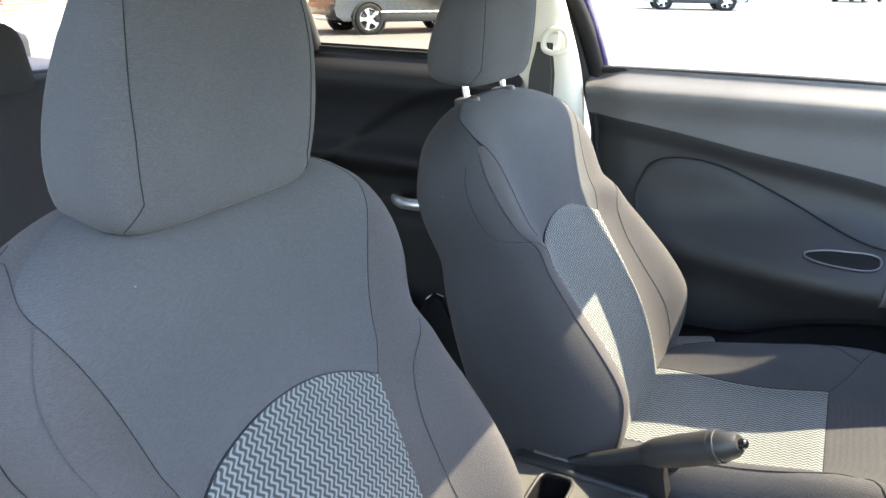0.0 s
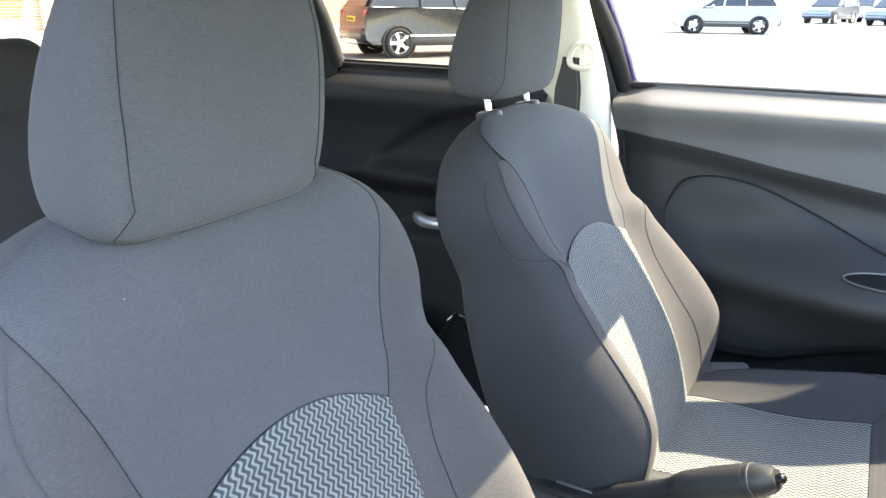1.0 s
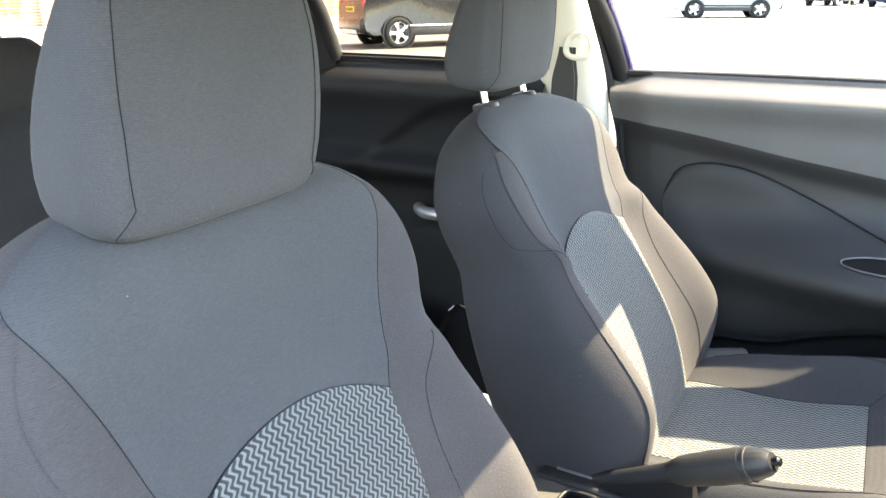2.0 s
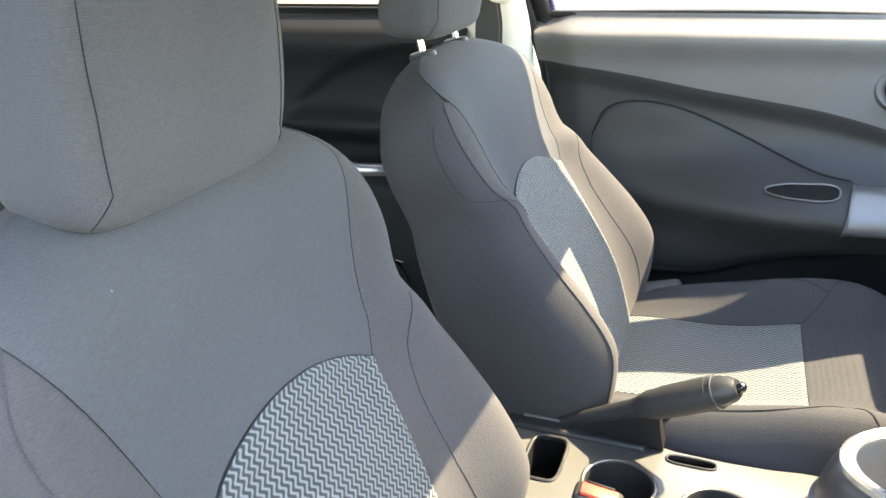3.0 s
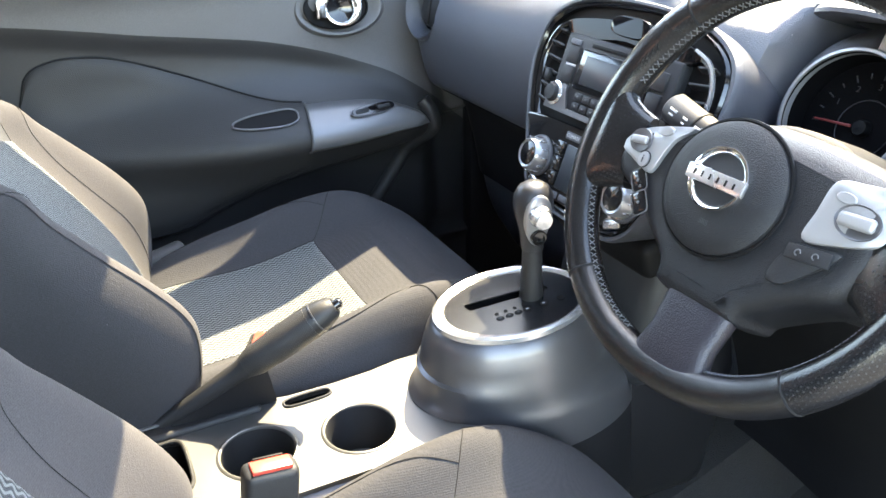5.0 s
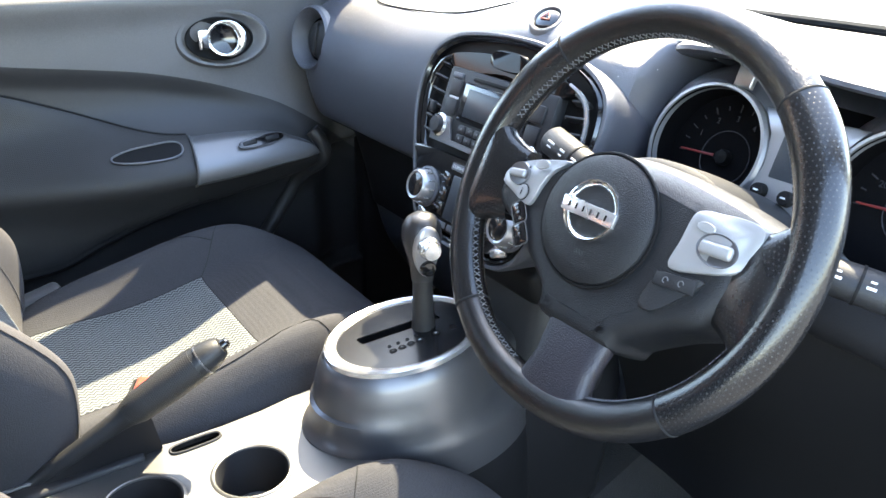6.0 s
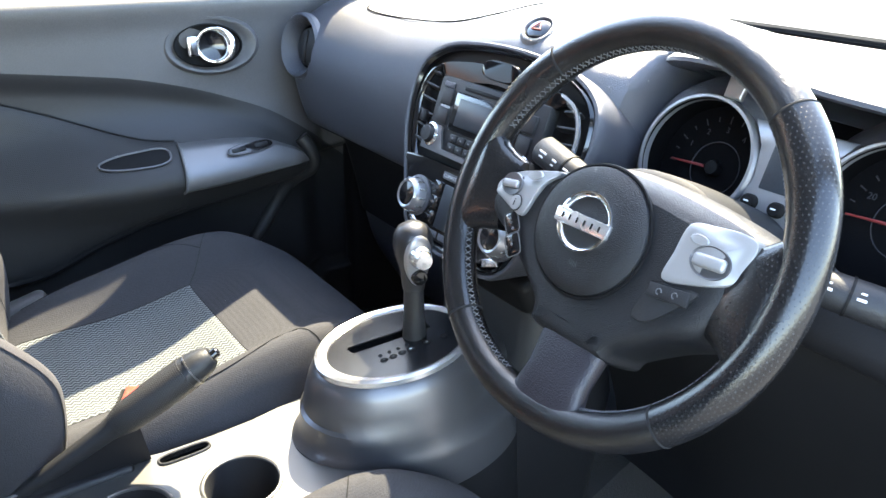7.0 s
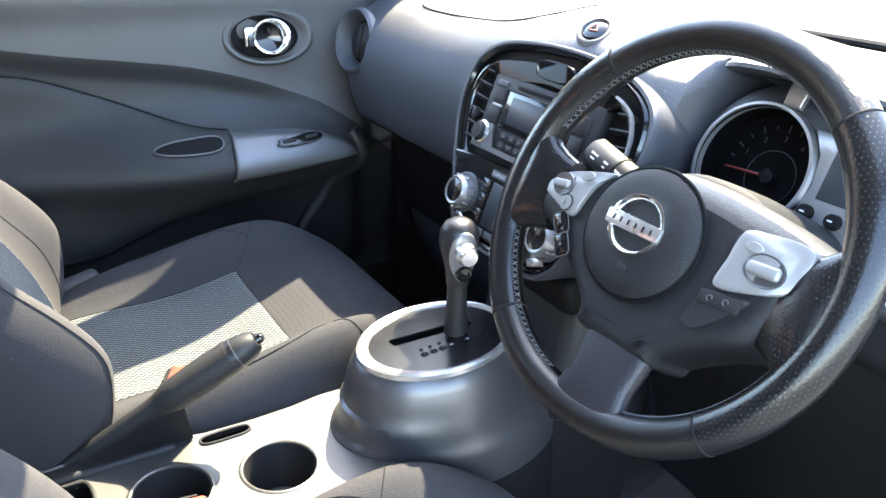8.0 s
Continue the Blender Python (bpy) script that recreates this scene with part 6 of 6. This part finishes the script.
# silver control panels
def ctrl(pts, z, mat, label):
    line = [(p.x, p.y) for p in smooth_line([(x, y, 0) for x, y in pts], 5, True)]
    cx0, cy0 = sum(p[0] for p in line) / len(line), sum(p[1] for p in line) / len(line)
    rings = []
    for k, h in ((1.0, -0.016), (1.0, 0.0025), (0.985, 0.0040), (0.95, 0.0045), (0.8, 0.0045), (0.6, 0.0045), (0.4, 0.0045), (0.2, 0.0045), (0.03, 0.0045)):
        rings.append([(cx0 + (x - cx0) * k, cy0 + (y - cy0) * k, max(0.0060, hub_z(cx0 + (x - cx0) * k, cy0 + (y - cy0) * k)) + h) for x, y in line])
    return part("control_panel", moved(loft(rings), WM), mat, wheel, label)


lp = ctrl([(-0.120, -0.007), (-0.118, 0.004), (-0.100, 0.016), (-0.071, 0.025), (-0.054, 0.028), (-0.063, 0.016), (-0.069, 0.0), (-0.073, -0.016), (-0.080, -0.020), (-0.101, -0.014)], 0.0105, PANEL, "silver audio control panel")
part("rocker", moved(at(rev([(0.0125, 0), (0.012, 0.002), (0.0, 0.0005)], 28, 1.0, 0.85), -0.098, 0.003, 0.0150), WM), GUNMETAL, lp, "grey volume rocker dish")
part("rocker_bar", moved(at(rbox(0.018, 0.0072, 0.005, 0.0022, 3), -0.098, 0.003, 0.0180, 0, 0, 8), WM), PANEL, lp)
for sy in (-1, 1):
    part("button_mark", moved(at(slab([(-0.0015, 0), (0.0015, 0), (0.0, 0.0022 * sy)], 0.0005, 0.0001), -0.090 + 0.002 * sy, 0.003 + 0.0075 * sy, 0.0162), WM), PLASTIC, lp, smooth=False)
part("info_button", moved(at(rev([(0.0062, 0), (0.006, 0.002), (0.0, 0.0025)], 24, 1.0, 1.1), -0.086, -0.011, 0.0150), WM), PANEL, lp, "round info button")
part("info_groove", moved(at(tube([(0.0066 * math.cos(a), 0.0072 * math.sin(a), 0) for a in [2 * math.pi * i / 24 for i in range(24)]], 0.0006, 5, True), -0.086, -0.011, 0.0156), WM), PLASTIC, lp)
text("info_letter", "i", 0.0100, WM @ pose(-0.086, -0.011, 0.0178), PLASTIC, lp)
part("source_button", moved(at(slab(oval(0.0085, 0.0042, 24), 0.002, 0.0008), -0.076, 0.0175, 0.0150, 0, 0, 14), WM), PANEL, lp)
for k, (xx, yy) in enumerate(((-0.0835, -0.029), (-0.0725, -0.046))):
    b_ = part("phone_button", moved(at(rbox(0.019, 0.014, 0.004, 0.002), xx, yy, 0.012, 0, 0, -50), WM), GLOSS, wheel, "black phone button")
    part("button_edge", moved(at(tube([(x, y, 0) for x, y in oval(0.0105, 0.0080, 24, p=0.4)], 0.0006, 5, True), xx, yy, 0.0128, 0, 0, -50), WM), DOORSKIN, b_)
    for j in range(3 - k):
        part("button_mark", moved(at(rbox(0.0022, 0.0026, 0.0006, 0.0002), xx - 0.005 + 0.005 * j, yy + 0.004 - 0.004 * j, 0.0143), WM), GREYMARK, b_)
rp = ctrl([(0.081, 0.027), (0.097, 0.032), (0.121, 0.034), (0.133, 0.029), (0.131, 0.012), (0.125, -0.003), (0.101, -0.013), (0.077, -0.017), (0.078, 0.004)], 0.0105, PANEL, "silver cruise control panel")
part("cruise_dish", moved(at(rev([(0.0165, 0.0), (0.0160, 0.0012), (0.0140, 0.0002), (0.0, 0.0004)], 32, 1.0, 0.72), 0.108, 0.007, 0.0150), WM), GUNMETAL, rp)
part("cruise_rocker", moved(at(rbox(0.026, 0.0100, 0.006, 0.0032, 3), 0.108, 0.007, 0.0162, 0, 0, 4), WM), PANEL, rp, "silver cruise rocker")
part("cancel_button", moved(at(slab(oval(0.0075, 0.0038, 24), 0.002, 0.0008), 0.094, 0.019, 0.0150), WM), PANEL, rp)
lb_ = part("limiter_panel", moved(at(slab([(p.x, p.y) for p in smooth_line([(x, y, 0) for x, y in ((0.074, -0.022), (0.088, -0.019), (0.107, -0.016), (0.105, -0.024), (0.085, -0.047), (0.075, -0.053), (0.066, -0.052), (0.066, -0.040))], 3, True)], 0.003, 0.001), 0, 0, 0.0105), WM), PLASTIC, wheel, "black limiter button panel")
part("limiter_plate", moved(at(rbox(0.034, 0.011, 0.003, 0.001), 0.088, -0.0255, 0.0140, 0, 0, 7), WM), PLASTIC, lb_)
for xx, yy in ((0.081, -0.0265), (0.094, -0.0245)):
    part("button_mark", moved(at(tube([(0.0022 * math.cos(a), 0.0022 * math.sin(a), 0) for a in lin(0, 4.8, 10)], 0.0005, 5), xx, yy, 0.0160), WM), GREYMARK, lb_)

# ---- driver's lower panel and pedals ----
low = thing("knee_panel", (0.5, -0.45, 0.6), "charcoal knee panel with a small cubby under the column", "trim panel")
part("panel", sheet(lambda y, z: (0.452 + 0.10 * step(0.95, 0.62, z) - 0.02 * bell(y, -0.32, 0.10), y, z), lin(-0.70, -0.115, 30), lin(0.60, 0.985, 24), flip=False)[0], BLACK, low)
cub = part("cubby_rim", moved(tube([(x, y, 0) for x, y in oval(0.060, 0.040, 32, p=0.5)], 0.004, 8, True), toward((0.468, -0.600, 0.86), (-1, 0, -0.2))), PLASTIC, low)
part("cubby", moved(at(rbox(0.11, 0.072, 0.01, 0.003), 0, 0, -0.004), toward((0.468, -0.600, 0.86), (-1, 0, -0.2))), BLACK, low, "dark cubby")
for y, w in ((-0.37, 0.05), (-0.24, 0.09)):
    pd = thing("pedal", (0.72, y, 0.47), "black rubber-faced pedal in the dark footwell", "pedal", "pedals")
    part("pad", at(rbox(0.02, w, 0.075, 0.008, 3), 0.70, y, 0.52, 0, 30), RUBBER, pd)
    part("arm", tube([(0.715, y, 0.53), (0.78, y, 0.68), (0.80, y, 0.80)], 0.010, 8), BLACK, pd)


# ---- outside: wall, kerb and parked vehicles ----
wd = Vector((0.274, 0.962, 0)).normalized()
wall = thing("wall", (-17.0, 15.64, 0), "orange brick building wall with a pale base course", "wall", kind="structure")
wm = axes((-17.0, 15.64, 0.0), wd, (-wd.y, wd.x, 0), (0, 0, 1))
brk = part("brick_face", moved(at(rbox(40, 0.4, 7.0, 0.01), 0, 0.5, 3.7), wm), BRICKS, wall, "orange brick face")
part("base_course", moved(at(rbox(40.1, 0.5, 0.50, 0.02), 0, 0.46, 0.20), wm), CONCRETE, wall, "pale rendered base course")
for k in range(-4, 5):
    part("pier", moved(at(rbox(0.35, 0.16, 7.0, 0.01), 4.2 * k, 0.24, 3.7), wm), BRICKS, wall)
tagged(part("pavement", moved(at(rbox(40, 2.2, 0.14, 0.02), 0, -0.9, 0.05), wm), CONCRETE), "pale concrete pavement with a raised kerb", "pavement", kind="structure")


def vehicle(label, base, heading, paint):
    """A parked estate-bodied car: body, glass, arches, wheels, lamps, bars. Local x points to its front."""
    h = Vector((math.cos(heading), math.sin(heading), 0))
    m = axes((*base, 0.0), h, (-h.y, h.x, 0), (0, 0, 1))
    car = thing("car", m.translation, label, "car", "parked cars")
    side = [(-2.08, 0.42), (-2.12, 0.62), (-2.10, 0.95), (-2.02, 1.12), (-1.0, 1.12), (0.55, 1.08), (1.05, 1.02), (1.85, 0.90), (2.08, 0.72), (2.10, 0.45), (1.9, 0.30), (-1.9, 0.30)]
    rings = []
    for y, kx, kz in ((-0.88, 0.985, 0.97), (-0.90, 1.0, 1.0), (-0.86, 1.0, 1.015), (0, 1.01, 1.02), (0.86, 1.0, 1.015), (0.90, 1.0, 1.0), (0.88, 0.985, 0.97)):
        rings.append([(x * kx, y, 0.3 + (z - 0.3) * kz) for x, z in side])
    body = part("body", moved(loft(rings), m), paint, car)
    top = [(-1.98, 1.10), (-1.72, 1.56), (-1.2, 1.63), (-0.2, 1.63), (0.35, 1.56), (1.05, 1.06)]
    gl = [[(x, s * (0.86 - 0.16 * (z - 1.06) / 0.57), z) for x, z in top] for s in (-1, 1)]
    part("glasshouse", moved(loft(gl), m), CARGLASS, car, "dark glazing", smooth=False)
    part("roof", moved(at(rbox(1.75, 1.40, 0.06, 0.03, 3), -0.66, 0, 1.635), m), paint, car)
    for s in (-1, 1):
        for x0, z0, x1, z1 in ((-1.98, 1.10, -1.66, 1.58), (-0.72, 1.10, -0.70, 1.62), (0.18, 1.08, 0.10, 1.60), (1.05, 1.06, 0.33, 1.57)):
            part("window_post", moved(tube([(x0, s * 0.865, z0), (x1, s * (0.865 - 0.16 * (z1 - 1.06) / 0.57), z1)], 0.035, 8), m), paint, car)
        part("waist_trim", moved(tube([(-1.9, s * 0.872, 1.125), (0.9, s * 0.872, 1.09)], 0.012, 6), m), CHROME, car, "bright waist trim")
        part("sill_trim", moved(at(rbox(2.2, 0.03, 0.05, 0.01), 0.0, s * 0.905, 0.50), m), SATIN if paint is CARDARK else PLASTIC, car)
        part("lower_cladding", moved(at(rbox(2.3, 0.03, 0.16, 0.01), 0.0, s * 0.898, 0.36), m), PLASTIC, car, "black lower cladding")
        for x in (-0.25, 0.62):
            part("door_handle", moved(at(rbox(0.20, 0.03, 0.03, 0.012), x - 0.30, s * 0.908, 0.97), m), paint, car)
        part("tail_lamp", moved(at(rbox(0.26, 0.07, 0.15, 0.03, 3), -1.98, s * 0.84, 0.98), m), LID, car, "red tail lamp")
        part("head_lamp", moved(at(rbox(0.30, 0.10, 0.14, 0.04, 3), 1.88, s * 0.80, 0.80), m), CHROME, car)
        part("reflector", moved(at(rbox(0.03, 0.16, 0.05, 0.01), -2.11, s * 0.70, 0.55), m), LID, car)
        part("mirror", moved(at(rbox(0.12, 0.20, 0.13, 0.04, 3), 0.62, s * 0.98, 1.12), m), paint, car)
        for x in (-1.28, 1.30):
            wmx = m @ axes((x, s * 0.80, 0.345), (1, 0, 0), (0, 0, s * -1.0), (0, s, 0))
            part("wheel_arch", moved(rev([(0.40, 0.0), (0.41, 0.105), (0.375, 0.112), (0.36, 0.0)], 40), wmx), PLASTIC, car, "black wheel arch")
            part("arch_well", moved(rev([(0.0, 0.075), (0.37, 0.085), (0.395, 0.098)], 36), wmx), BLACK, car)
            tyre = part("tyre", moved(rev([(0.235, 0.02), (0.24, 0.112), (0.27, 0.122), (0.315, 0.120), (0.342, 0.105), (0.345, 0.02), (0.345, -0.06)], 40), wmx), RUBBER, car, "black tyre")
            part("rim", moved(rev([(0.242, 0.105), (0.232, 0.112), (0.222, 0.100), (0.215, 0.06)], 40), wmx), SATIN, tyre, "bright alloy rim")
            part("brake_disc", moved(rev([(0.0, 0.060), (0.215, 0.058)], 32), wmx), BLACK, tyre)
            for k in range(5):
                a = 72 * k + 18
                sp = loft([[(-0.045, 0.03, 0.095), (0.045, 0.03, 0.095), (0.045, 0.03, 0.075), (-0.045, 0.03, 0.075)], [(-0.028, 0.13, 0.108), (0.028, 0.13, 0.108), (0.028, 0.13, 0.08), (-0.028, 0.13, 0.08)], [(-0.050, 0.225, 0.105), (0.050, 0.225, 0.105), (0.050, 0.225, 0.08), (-0.050, 0.225, 0.08)]])
                part("spoke", moved(at(sp, 0, 0, 0, 0, 0, a), wmx), SATIN, tyre, smooth=False)
            part("hub", moved(rev([(0.0, 0.112), (0.05, 0.110), (0.06, 0.09)], 20), wmx), SATIN, tyre)
    part("bumper", moved(at(rbox(0.24, 1.72, 0.34, 0.09, 4), -2.06, 0, 0.52), m), PLASTIC if paint is CARWHITE else paint, car)
    part("skid_plate", moved(at(rbox(0.10, 0.9, 0.12, 0.03, 3), -2.16, 0, 0.36), m), SATIN, car)
    part("bumper", moved(at(rbox(0.24, 1.70, 0.30, 0.09, 4), 2.02, 0, 0.48), m), paint, car)
    pl = part("plate", moved(at(rbox(0.02, 0.52, 0.115, 0.004), -2.125, 0, 0.86), m), PLATE, car, "yellow rear plate")
    for k in range(6):
        part("plate_bar", moved(at(rbox(0.006, 0.045, 0.075, 0.002), -2.137, -0.19 + 0.076 * k, 0.86), m), BLACK, pl)
    part("rear_glass", moved(loft([[(-2.0, -0.66, 1.14), (-2.0, 0.66, 1.14), (-1.80, 0.58, 1.52), (-1.80, -0.58, 1.52)], [(-2.03, -0.66, 1.14), (-2.03, 0.66, 1.14), (-1.83, 0.58, 1.52), (-1.83, -0.58, 1.52)]]), m), CARGLASS, car, smooth=False)
    return car


vehicle("dark blue-black parked car with alloy wheels and a bright waist trim", (-9.62, 15.9), radians(55), CARDARK)
vehicle("white parked car with black wheel arches and alloy wheels", (-6.19, 34.65), radians(198), CARWHITE)
for x, y, pnt, lab in ((-3.4, 56.0, CARBLUE, "blue parked car in a distant row"), (-1.6, 62.0, CARSILVER, "silver parked car in a distant row"), (0.8, 67.0, CARSILVER, "silver parked car in a distant row"), (0.2, 54.0, CARBLUE, "blue parked car in a distant row")):
    vehicle(lab, (x, y), radians(250), pnt)
vehicle("silver parked car beside the brick wall", (-15.57, 6.52), radians(74), CARSILVER)
